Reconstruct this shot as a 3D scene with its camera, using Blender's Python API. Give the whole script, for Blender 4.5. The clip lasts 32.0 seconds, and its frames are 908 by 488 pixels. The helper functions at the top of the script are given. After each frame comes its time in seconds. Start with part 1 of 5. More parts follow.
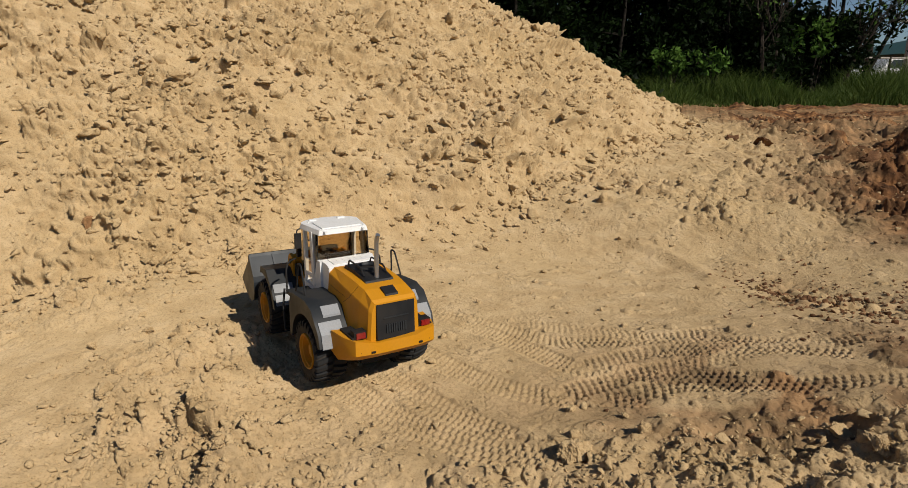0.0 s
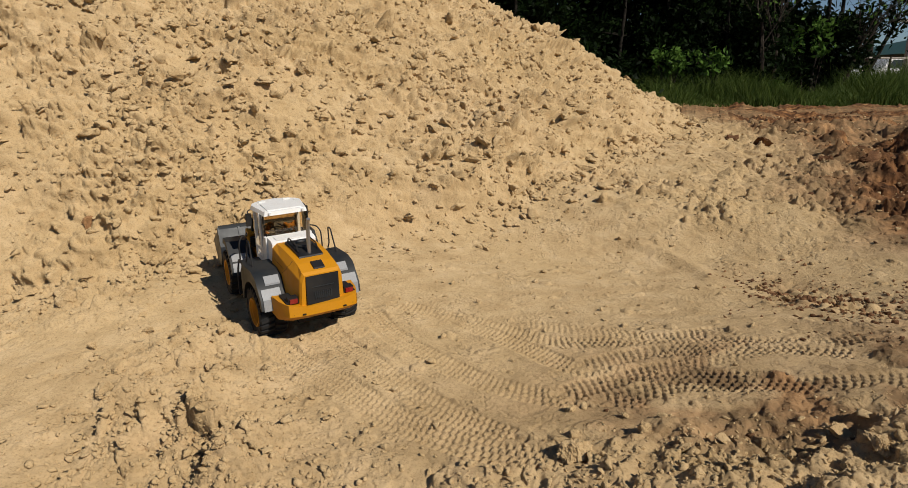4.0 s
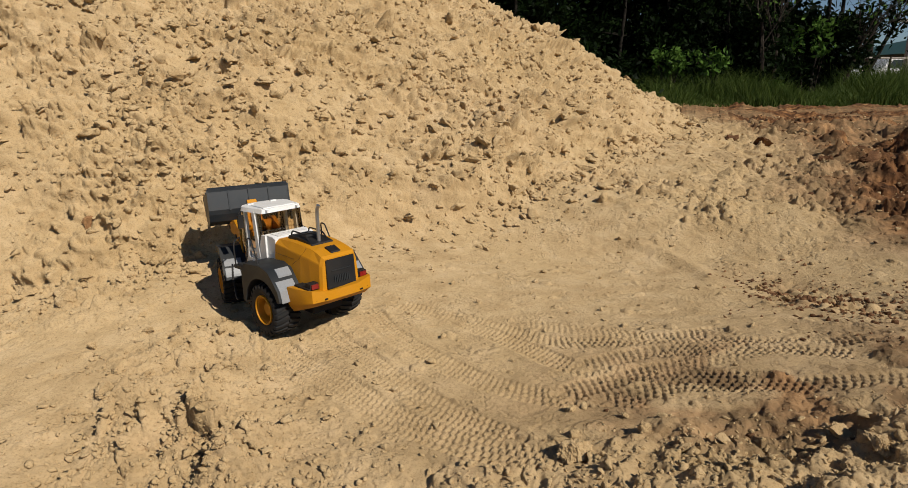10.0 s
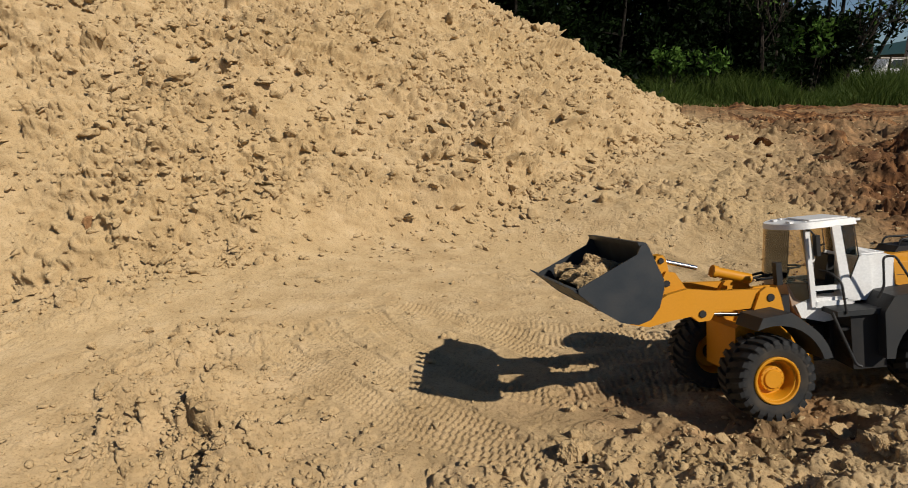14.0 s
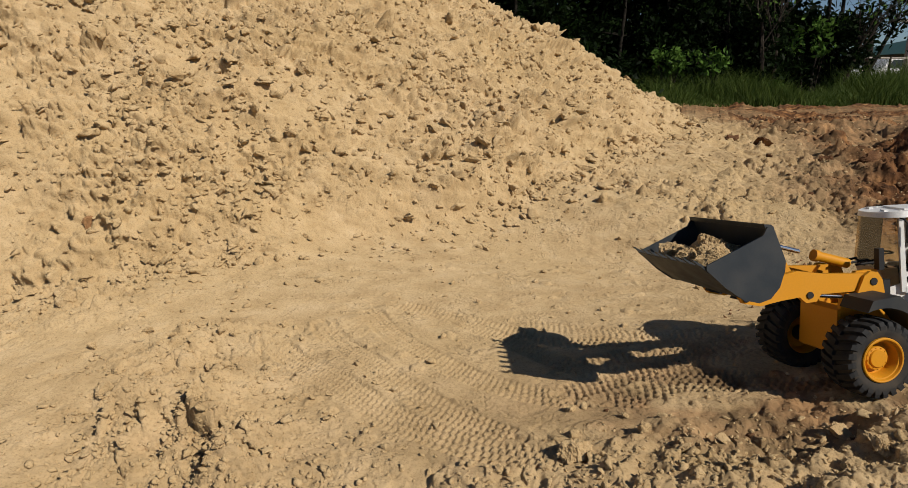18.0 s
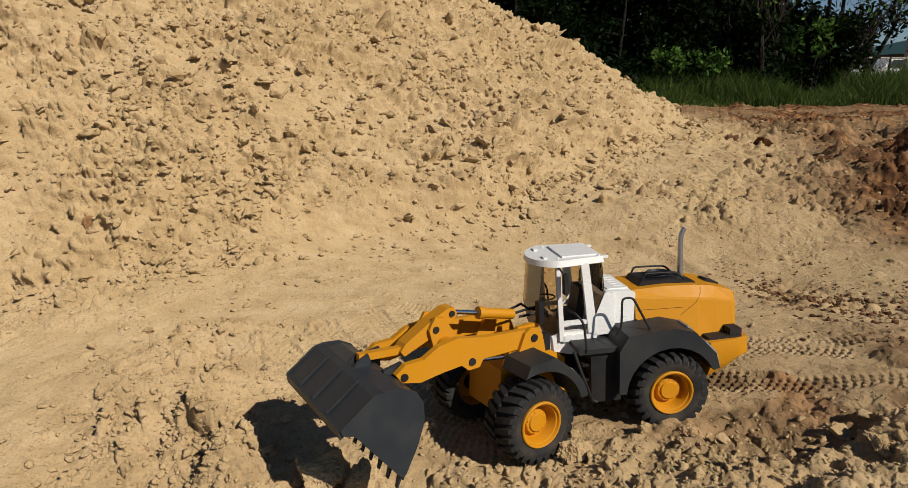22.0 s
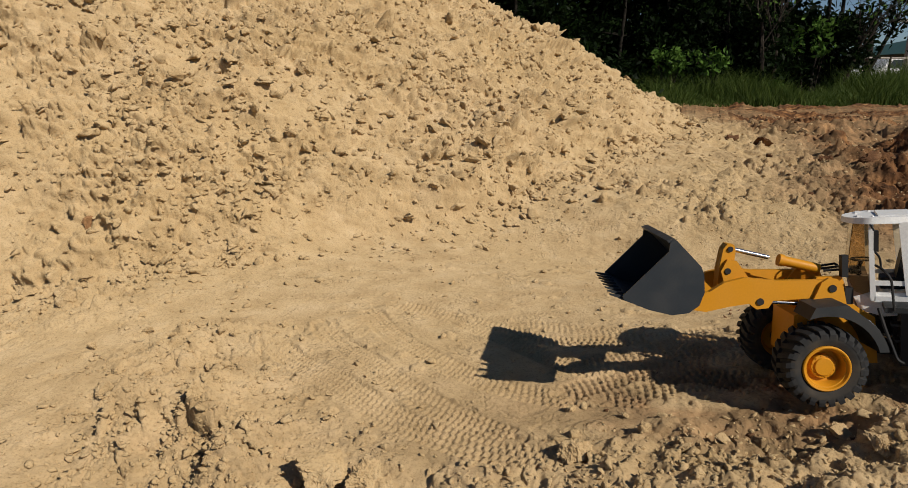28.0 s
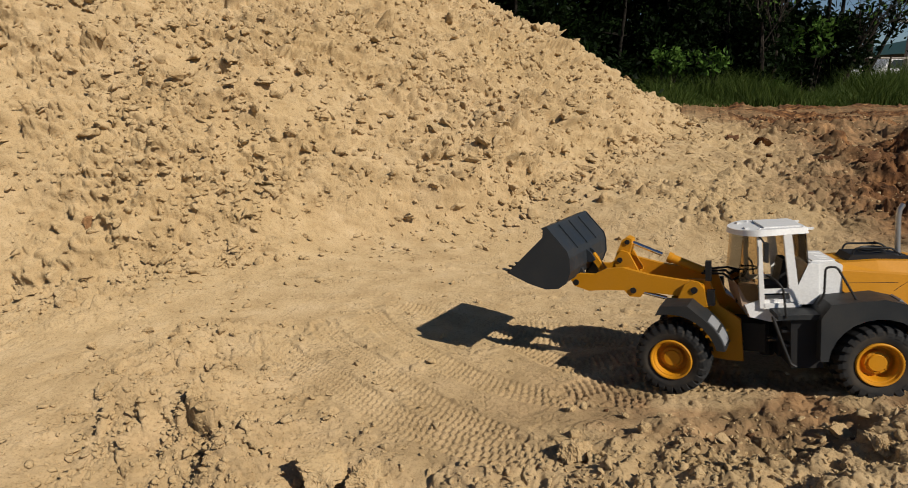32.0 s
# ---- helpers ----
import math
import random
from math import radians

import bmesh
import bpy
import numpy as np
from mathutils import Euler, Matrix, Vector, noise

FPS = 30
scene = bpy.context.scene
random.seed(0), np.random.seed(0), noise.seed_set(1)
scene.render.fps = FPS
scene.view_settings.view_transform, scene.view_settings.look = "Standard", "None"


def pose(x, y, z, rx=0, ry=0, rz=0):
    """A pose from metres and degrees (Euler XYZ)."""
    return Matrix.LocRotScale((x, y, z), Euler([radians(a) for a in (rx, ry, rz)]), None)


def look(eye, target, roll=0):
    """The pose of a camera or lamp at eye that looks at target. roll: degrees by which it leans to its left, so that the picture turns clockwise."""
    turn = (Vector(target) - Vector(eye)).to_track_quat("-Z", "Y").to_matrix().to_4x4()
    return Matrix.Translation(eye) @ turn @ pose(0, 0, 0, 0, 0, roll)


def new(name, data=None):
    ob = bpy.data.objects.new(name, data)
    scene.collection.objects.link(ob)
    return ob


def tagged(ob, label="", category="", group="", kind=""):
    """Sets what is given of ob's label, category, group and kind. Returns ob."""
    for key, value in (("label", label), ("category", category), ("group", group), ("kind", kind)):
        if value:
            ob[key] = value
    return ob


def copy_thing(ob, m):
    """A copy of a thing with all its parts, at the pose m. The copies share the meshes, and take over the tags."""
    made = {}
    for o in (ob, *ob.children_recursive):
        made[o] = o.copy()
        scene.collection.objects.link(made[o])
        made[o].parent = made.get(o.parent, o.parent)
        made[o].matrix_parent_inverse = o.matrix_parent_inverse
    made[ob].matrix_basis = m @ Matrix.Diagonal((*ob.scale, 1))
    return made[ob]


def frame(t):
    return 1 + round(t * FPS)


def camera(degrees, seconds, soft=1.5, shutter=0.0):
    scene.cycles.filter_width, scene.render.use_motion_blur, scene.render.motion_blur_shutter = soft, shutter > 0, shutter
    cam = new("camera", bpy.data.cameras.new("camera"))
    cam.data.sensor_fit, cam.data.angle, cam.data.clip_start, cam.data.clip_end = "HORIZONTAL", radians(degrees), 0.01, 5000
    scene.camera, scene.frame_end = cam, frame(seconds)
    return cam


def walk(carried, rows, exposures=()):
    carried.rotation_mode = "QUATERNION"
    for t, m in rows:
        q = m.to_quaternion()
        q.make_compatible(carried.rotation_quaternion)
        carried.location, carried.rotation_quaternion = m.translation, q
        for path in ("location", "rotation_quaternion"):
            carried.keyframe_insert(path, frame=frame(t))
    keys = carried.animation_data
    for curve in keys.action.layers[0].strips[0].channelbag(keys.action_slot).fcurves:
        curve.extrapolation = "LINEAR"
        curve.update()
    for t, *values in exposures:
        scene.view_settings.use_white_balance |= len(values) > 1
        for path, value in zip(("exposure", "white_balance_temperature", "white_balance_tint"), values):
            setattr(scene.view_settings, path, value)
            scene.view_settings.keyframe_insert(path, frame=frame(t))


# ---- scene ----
# The camera stands on a low tripod and does not move.
cam = camera(68.34, 32.0, 0.7, 0.3)
EYE = pose(0, 0, 0.4186, 76.41, 0, 0)
walk(cam, [(0, EYE), (32, EYE)], [(0, -0.15), (32, -0.15)])

# ---- light ----
SUN_TURN, SUN_UP = -49.0, 38.5
world = bpy.data.worlds.new("sky")
scene.world = world
world.use_nodes = True
wn = world.node_tree.nodes
sky = wn.new("ShaderNodeTexSky")
sky.sky_type, sky.sun_disc = "NISHITA", False
sky.air_density, sky.dust_density, sky.ozone_density = 0.8, 0.0, 4.0
sky.sun_elevation, sky.sun_rotation = radians(SUN_UP), radians(90 - SUN_TURN)
world.node_tree.links.new(sky.outputs[0], wn["Background"].inputs[0])
wn["Background"].inputs[1].default_value = 0.055
sun = new("sun", bpy.data.lights.new("sun", "SUN"))
sun.data.energy, sun.data.angle, sun.data.color = 5.0, radians(0.53), (1.0, 0.93, 0.82)
S_DIR = Vector((math.cos(radians(SUN_TURN)) * math.cos(radians(SUN_UP)), math.sin(radians(SUN_TURN)) * math.cos(radians(SUN_UP)), math.sin(radians(SUN_UP))))
sun.matrix_world = look(S_DIR * 20, (0, 0, 0))


# ---- materials ----
def material(name, base, rough=0.6, metal=0.0, spec=0.5):
    m = bpy.data.materials.new(name)
    m.use_nodes = True
    b = m.node_tree.nodes["Principled BSDF"]
    b.inputs["Base Color"].default_value = (*base, 1)
    b.inputs["Roughness"].default_value, b.inputs["Metallic"].default_value = rough, metal
    b.inputs["Specular IOR Level"].default_value = spec
    return m


def node(m, kind, **inputs):
    n = m.node_tree.nodes.new(kind)
    for key, value in inputs.items():
        n.inputs[key].default_value = value
    return n


def link(m, a, b):
    m.node_tree.links.new(a, b)


def bsdf(m):
    return m.node_tree.nodes["Principled BSDF"]


def ramp(m, source, stops):
    r = node(m, "ShaderNodeValToRGB")
    e = r.color_ramp.elements
    while len(e) < len(stops):
        e.new(0.5)
    for k, (p, c) in enumerate(stops):
        e[k].position, e[k].color = p, (*c, 1)
    link(m, source, r.inputs[0])
    return r


def coords(m):
    return node(m, "ShaderNodeTexCoord").outputs["Object"]


def noise_node(m, vec, scale, detail=4.0, rough=0.55):
    n = node(m, "ShaderNodeTexNoise", Scale=scale, Detail=detail, Roughness=rough)
    link(m, vec, n.inputs["Vector"])
    return n


def mixed(m, fac, a, b, how="MIX"):
    x = node(m, "ShaderNodeMix")
    x.data_type, x.blend_type = "RGBA", how
    if isinstance(fac, float):
        x.inputs[0].default_value = fac
    else:
        link(m, fac, x.inputs[0])
    link(m, a, x.inputs[6])
    if isinstance(b, tuple):
        x.inputs[7].default_value = (*b, 1)
    else:
        link(m, b, x.inputs[7])
    return x.outputs[2]


def bumped(m, height, strength, distance):
    b = node(m, "ShaderNodeBump", Strength=strength, Distance=distance)
    link(m, height, b.inputs["Height"])
    link(m, b.outputs[0], bsdf(m).inputs["Normal"])
    return b


def painted(name, base, rough=0.45, dust=(0.42, 0.31, 0.19), amount=0.35, wear=0.06):
    """Plastic or paint with a thin uneven film of sand dust and faint scuffs."""
    m = material(name, base, rough)
    v = coords(m)
    big, fine = noise_node(m, v, 28.0, 5), noise_node(m, v, 420.0, 3)
    c0 = ramp(m, fine.outputs[0], [(0.35, tuple(x * (1 - wear) for x in base)), (0.65, tuple(min(1, x * (1 + wear)) for x in base))])
    d = ramp(m, big.outputs[0], [(0.42, (0, 0, 0)), (0.78, (amount, amount, amount))])
    link(m, mixed(m, d.outputs[0], c0.outputs[0], dust), bsdf(m).inputs["Base Color"])
    r = ramp(m, big.outputs[0], [(0.3, (rough,) * 3), (0.8, (min(1, rough + 0.3),) * 3)])
    link(m, r.outputs[0], bsdf(m).inputs["Roughness"])
    bumped(m, fine.outputs[0], 0.06, 0.0003)
    bsdf(m).inputs["Specular IOR Level"].default_value = 0.35
    return m


YELLOW = painted("yellow_plastic", (0.53, 0.222, 0.003), 0.48, amount=0.03, wear=0.03)
WHITE = painted("white_plastic", (0.74, 0.74, 0.73), 0.36, amount=0.18)
GREY = painted("dark_grey_plastic", (0.017, 0.0195, 0.022), 0.46, amount=0.035)
STEEL = painted("bucket_grey_metal", (0.020, 0.025, 0.031), 0.36, amount=0.03)
BLACK = painted("black_plastic", (0.009, 0.009, 0.010), 0.5, amount=0.03)
RUBBER = painted("tyre_rubber", (0.015, 0.015, 0.0155), 0.75, amount=0.14)
# colour of the silver front panels, and of glare painted on rear mudguard ends
SILVER_AND_GLARE = painted("silver_plastic_and_glare", (0.24, 0.25, 0.265), 0.35, amount=0.1)
RED = painted("red_lens", (0.22, 0.012, 0.010), 0.2, amount=0.08)
CHROME = material("polished_rod", (0.75, 0.75, 0.77), 0.18, 1.0)
EXHAUST = material("brushed_exhaust", (0.42, 0.42, 0.43), 0.38, 0.9)
SKIRT = painted("beige_panel", (0.34, 0.24, 0.17), 0.4, amount=0.1)


def tinted_glass(name, tint):
    m = material(name, tint, 0.05)
    out = m.node_tree.nodes["Material Output"]
    clear, gloss = node(m, "ShaderNodeBsdfTransparent"), node(m, "ShaderNodeBsdfGlossy", Roughness=0.06)
    clear.inputs[0].default_value = (*tint, 1)
    mix = node(m, "ShaderNodeMixShader")
    fresnel = node(m, "ShaderNodeFresnel", IOR=1.45)
    link(m, fresnel.outputs[0], mix.inputs[0])
    link(m, clear.outputs[0], mix.inputs[1])
    link(m, gloss.outputs[0], mix.inputs[2])
    link(m, mix.outputs[0], out.inputs[0])
    return m


GLASS = tinted_glass("smoked_amber_glass", (0.86, 0.78, 0.65))


def sand_material(name, soil_line=True):
    m = material(name, (0.5, 0.36, 0.2), 0.95, spec=0.15)
    bsdf(m).inputs["Diffuse Roughness"].default_value = 0.5
    v = coords(m)
    broad, mid = noise_node(m, v, 1.7, 4), noise_node(m, v, 14.0, 5, 0.6)
    grain, grit = noise_node(m, v, 240.0, 4, 0.75), noise_node(m, v, 900.0, 3, 0.7)
    pale = ramp(m, mid.outputs[0], [(0.3, (0.43, 0.30, 0.155)), (0.52, (0.53, 0.385, 0.212)), (0.75, (0.60, 0.45, 0.27))])
    warm = ramp(m, broad.outputs[0], [(0.4, (0, 0, 0)), (0.7, (0.5, 0.5, 0.5))])
    c = mixed(m, warm.outputs[0], pale.outputs[0], (0.485, 0.345, 0.172))
    speck = ramp(m, grain.outputs[0], [(0.34, (0.72, 0.70, 0.66)), (0.5, (1, 1, 1)), (0.7, (1.0, 1.0, 1.0))])
    c = mixed(m, 1.0, c, speck.outputs[0], "MULTIPLY")
    if soil_line:
        # the reddish brown soil is an attribute of the ground, told by where it was tipped
        a = node(m, "ShaderNodeAttribute")
        a.attribute_name = "soil"
        brown = ramp(m, mid.outputs[0], [(0.36, (0.055, 0.026, 0.012)), (0.52, (0.155, 0.070, 0.029)), (0.72, (0.42, 0.215, 0.085))])
        c = mixed(m, a.outputs["Fac"], c, brown.outputs[0])
    link(m, c, bsdf(m).inputs["Base Color"])
    add = node(m, "ShaderNodeMath")
    add.operation = "MULTIPLY_ADD"
    link(m, grit.outputs[0], add.inputs[0])
    add.inputs[1].default_value = 0.35
    link(m, grain.outputs[0], add.inputs[2])
    fine = bumped(m, add.outputs[0], 1.0, 0.0018)
    # crumbs: crisp broken grains of two sizes, in patches
    near = node(m, "ShaderNodeVectorMath")
    near.operation = "MULTIPLY_ADD"
    link(m, mid.outputs[1], near.inputs[0])
    near.inputs[1].default_value = (0.05, 0.05, 0.05)
    link(m, v, near.inputs[2])
    last = fine
    for scale, deep, seed in ((60.0, 0.0060, 0.50), (130.0, 0.0022, 0.42)):
        cell = node(m, "ShaderNodeTexVoronoi", Scale=scale)
        cell.feature = "F1"
        link(m, near.outputs[0], cell.inputs["Vector"])
        shape = ramp(m, cell.outputs["Distance"], [(0.10, (1, 1, 1)), (0.55, (0.0, 0.0, 0.0))])
        where = ramp(m, noise_node(m, v, scale * 0.13, 3).outputs[0], [(seed, (0, 0, 0)), (seed + 0.22, (1, 1, 1))])
        height = mixed(m, 1.0, shape.outputs[0], where.outputs[0], "MULTIPLY")
        b = node(m, "ShaderNodeBump", Strength=0.8, Distance=deep)
        link(m, height, b.inputs["Height"])
        link(m, b.outputs[0], last.inputs["Normal"])
        last = b
    return m


SAND = sand_material("loose_sand")
CLOD = sand_material("clod_sand", False)


def soil_material(name="brown_soil", gain=1.0):
    m = material(name, (0.2, 0.11, 0.06), 0.95, spec=0.1)
    bsdf(m).inputs["Diffuse Roughness"].default_value = 0.5
    v = coords(m)
    mid, grain = noise_node(m, v, 9.0, 5, 0.65), noise_node(m, v, 120.0, 4, 0.7)
    c = ramp(m, mid.outputs[0], [(p, tuple(gain * k for k in rgb)) for p, rgb in ((0.3, (0.045, 0.022, 0.012)), (0.5, (0.12, 0.06, 0.03)), (0.7, (0.26, 0.15, 0.075)))])
    link(m, c.outputs[0], bsdf(m).inputs["Base Color"])
    bumped(m, grain.outputs[0], 0.8, 0.006)
    return m


SOIL = soil_material()
DAMP = soil_material("damp_brown_sand", 1.4)


def leaf_material(name, dark, light, rough=0.55):
    m = material(name, dark, rough, spec=0.06)
    g = node(m, "ShaderNodeNewGeometry")
    c = ramp(m, g.outputs["Random Per Island"], [(0.0, dark), (1.0, light)])
    link(m, c.outputs[0], bsdf(m).inputs["Base Color"])
    t = node(m, "ShaderNodeBsdfTranslucent")
    link(m, c.outputs[0], t.inputs[0])
    mix = node(m, "ShaderNodeMixShader")
    mix.inputs[0].default_value = 0.2
    link(m, bsdf(m).outputs[0], mix.inputs[1])
    link(m, t.outputs[0], mix.inputs[2])
    link(m, mix.outputs[0], m.node_tree.nodes["Material Output"].inputs[0])
    return m


# near-black tree leaves: the wood's shade is put into their colour
LEAF_SHADED = leaf_material("shade_dark_leaves", (0.002, 0.0055, 0.0015), (0.009, 0.019, 0.004))
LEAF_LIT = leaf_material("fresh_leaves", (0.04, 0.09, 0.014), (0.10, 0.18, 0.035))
GRASS = leaf_material("grass_blades", (0.022, 0.045, 0.008), (0.11, 0.15, 0.036))


def bark_material(name, a, b):
    m = material(name, a, 0.9, spec=0.1)
    n = noise_node(m, coords(m), 18.0, 5)
    c = ramp(m, n.outputs[0], [(0.3, a), (0.7, b)])
    link(m, c.outputs[0], bsdf(m).inputs["Base Color"])
    bumped(m, n.outputs[0], 0.6, 0.02)
    return m


BARK = bark_material("grey_bark", (0.016, 0.013, 0.010), (0.050, 0.041, 0.033))

# trunks inside the wood: the same bark with shade put into its colour
BARK_SHADED = bark_material("shaded_bark", (0.009, 0.008, 0.006), (0.026, 0.022, 0.018))


# ---- mesh helpers ----
def part(name, bm, mat, parent=None, label="", smooth=False):
    mesh = bpy.data.meshes.new(name)
    bmesh.ops.recalc_face_normals(bm, faces=bm.faces)
    bm.to_mesh(mesh)
    bm.free()
    mesh.materials.append(mat)
    if smooth:
        mesh.polygons.foreach_set("use_smooth", [True] * len(mesh.polygons))
        mesh.set_sharp_from_angle(angle=radians(38))
    ob = new(name, mesh)
    ob.parent = parent
    return tagged(ob, label)


def bevel(bm, size, segments=2):
    if size > 0:
        edges = [e for e in bm.edges if len(e.link_faces) == 2 and e.calc_face_angle(0) > 0.5]
        bmesh.ops.bevel(bm, geom=edges, offset=size, segments=segments, profile=0.6, affect="EDGES", clamp_overlap=True)
    return bm


def add_box(bm, x0, x1, y0, y1, z0, z1, m=None):
    vs = [bm.verts.new((x, y, z)) for x in (x0, x1) for y in (y0, y1) for z in (z0, z1)]
    for f in ((0, 1, 3, 2), (4, 6, 7, 5), (0, 4, 5, 1), (2, 3, 7, 6), (0, 2, 6, 4), (1, 5, 7, 3)):
        bm.faces.new([vs[i] for i in f])
    if m:
        bmesh.ops.transform(bm, matrix=m, verts=vs)
    return bm


def box(x0, x1, y0, y1, z0, z1, size=0.0015):
    return bevel(add_box(bmesh.new(), x0, x1, y0, y1, z0, z1), size)


def add_prism(bm, outline, y0, y1, outline2=None):
    """A solid between two side outlines in (x, z), at y0 and at y1."""
    a = [bm.verts.new((x, y0, z)) for x, z in outline]
    b = [bm.verts.new((x, y1, z)) for x, z in (outline2 or outline)]
    bm.faces.new(a)
    bm.faces.new(b[::-1])
    n = len(a)
    for i in range(n):
        bm.faces.new([a[i], b[i], b[(i + 1) % n], a[(i + 1) % n]])
    return bm


def prism(outline, y0, y1, size=0.0015, outline2=None):
    return bevel(add_prism(bmesh.new(), outline, y0, y1, outline2), size)


def add_tube(bm, path, radius, sides=10, closed_ends=True):
    path = [Vector(p) for p in path]
    rings, n = [], len(path)
    radii = radius if isinstance(radius, (list, tuple)) else [radius] * n
    side = None
    for i, p in enumerate(path):
        d = (path[min(i + 1, n - 1)] - path[max(i - 1, 0)]).normalized()
        if side is None:
            side = d.orthogonal().normalized()
        side = (side - d * side.dot(d)).normalized()
        up = d.cross(side)
        rings.append([bm.verts.new(p + radii[i] * (math.cos(a) * side + math.sin(a) * up)) for a in (2 * math.pi * k / sides for k in range(sides))])
    for r0, r1 in zip(rings, rings[1:]):
        for k in range(sides):
            bm.faces.new([r0[k], r0[(k + 1) % sides], r1[(k + 1) % sides], r1[k]])
    if closed_ends:
        bm.faces.new(rings[0][::-1])
        bm.faces.new(rings[-1])
    return bm


def tube(path, radius, sides=10):
    return add_tube(bmesh.new(), path, radius, sides)


def rounded(path, cut=0.006, steps=4):
    """A bent rod's line: the corners of the path rounded off."""
    path = [Vector(p) for p in path]
    out = [path[0]]
    for a, b, c in zip(path, path[1:], path[2:]):
        p, q = b + (a - b).normalized() * min(cut, (a - b).length / 2), b + (c - b).normalized() * min(cut, (c - b).length / 2)
        out += [p.lerp(b, s / steps).lerp(b.lerp(q, s / steps), s / steps) for s in range(steps + 1)]
    return out + [path[-1]]


def lathe(profile, seg=40, closed=True):
    """Turns a profile of (radius, y) round the y axis."""
    bm = bmesh.new()
    rings = [[bm.verts.new((r * math.cos(a), y, r * math.sin(a))) for a in (2 * math.pi * k / seg for k in range(seg))] for r, y in profile]
    n = len(rings)
    for i in range(n if closed else n - 1):
        r0, r1 = rings[i], rings[(i + 1) % n]
        for k in range(seg):
            bm.faces.new([r0[k], r0[(k + 1) % seg], r1[(k + 1) % seg], r1[k]])
    return bm


def smoothstep(a, b, x):
    s = np.clip((x - a) / (b - a), 0, 1)
    return s * s * (3 - 2 * s)


# ---- noise for the ground ----
def hashed(ix, iy, seed):
    n = (ix.astype(np.int64) * 374761393 + iy.astype(np.int64) * 668265263 + seed * 1442695041) & 0xFFFFFFFF
    n = ((n ^ (n >> 13)) * 1274126177) & 0xFFFFFFFF
    return ((n ^ (n >> 16)) & 0xFFFFFF) / float(0xFFFFFF)


def value_noise(x, y, seed):
    ix, iy = np.floor(x), np.floor(y)
    fx, fy = x - ix, y - iy
    fx, fy = fx * fx * fx * (fx * (fx * 6 - 15) + 10), fy * fy * fy * (fy * (fy * 6 - 15) + 10)
    a, b, c, d = hashed(ix, iy, seed), hashed(ix + 1, iy, seed), hashed(ix, iy + 1, seed), hashed(ix + 1, iy + 1, seed)
    return (a + (b - a) * fx) * (1 - fy) + (c + (d - c) * fx) * fy - 0.5


def fractal(x, y, size, octaves, seed, gain=0.5):
    out, amp = 0.0, 1.0
    for k in range(octaves):
        c, s = math.cos(1.1 * k + seed), math.sin(1.1 * k + seed)
        out = out + amp * value_noise((c * x - s * y) / size, (s * x + c * y) / size, seed + 17 * k)
        amp, size = amp * gain, size / 2.03
    return out


def billow(x, y, size, octaves, seed, gain=0.6):
    """Clumped sand: round swellings with sharp creases between them, about 0 to 1."""
    out, amp, total = 0.0, 1.0, 0.0
    for k in range(octaves):
        c, s = math.cos(1.9 * k + seed), math.sin(1.9 * k + seed)
        out = out + amp * np.abs(value_noise((c * x - s * y) / size, (s * x + c * y) / size, seed + 13 * k)) * 2
        total, amp, size = total + amp, amp * gain, size / 1.9
    return out / total


def lumps(x, y, size, seed, share=0.6, steep=6.0):
    """Broken clods half sunk in the ground: tilted, flat-topped blocks with crooked outlines."""
    gx, gy = x / size, y / size
    ix, iy = np.floor(gx), np.floor(gy)
    best = np.zeros_like(x)
    for dx in (-1, 0, 1):
        for dy in (-1, 0, 1):
            cx, cy = ix + dx, iy + dy
            h = hashed(cx, cy, seed)
            turn = h * 97.0 % 1.0 * 6.28
            r = 0.28 + 0.5 * (h * 631.0 % 1.0) ** 2
            px, py = cx + hashed(cx, cy, seed + 1), cy + hashed(cx, cy, seed + 2)
            ux, uy = (gx - px) / r, (gy - py) / r
            c, s = np.cos(turn), np.sin(turn)
            vx, vy = ux * c + uy * s, uy * c - ux * s
            q = 1 - np.maximum(np.maximum(vx, -0.62 * vx - 0.9 * vy), np.maximum(0.35 * vx + 1.05 * vy, -0.95 * vx + 0.45 * vy)) * 1.25
            tilt = 0.75 + 0.45 * vx + 0.25 * vy
            up = np.clip(q * steep, 0, 1) * np.clip(tilt, 0.35, 1.05) * r
            best = np.maximum(best, np.where(h * 377.0 % 1.0 < share, up, 0))
    return best


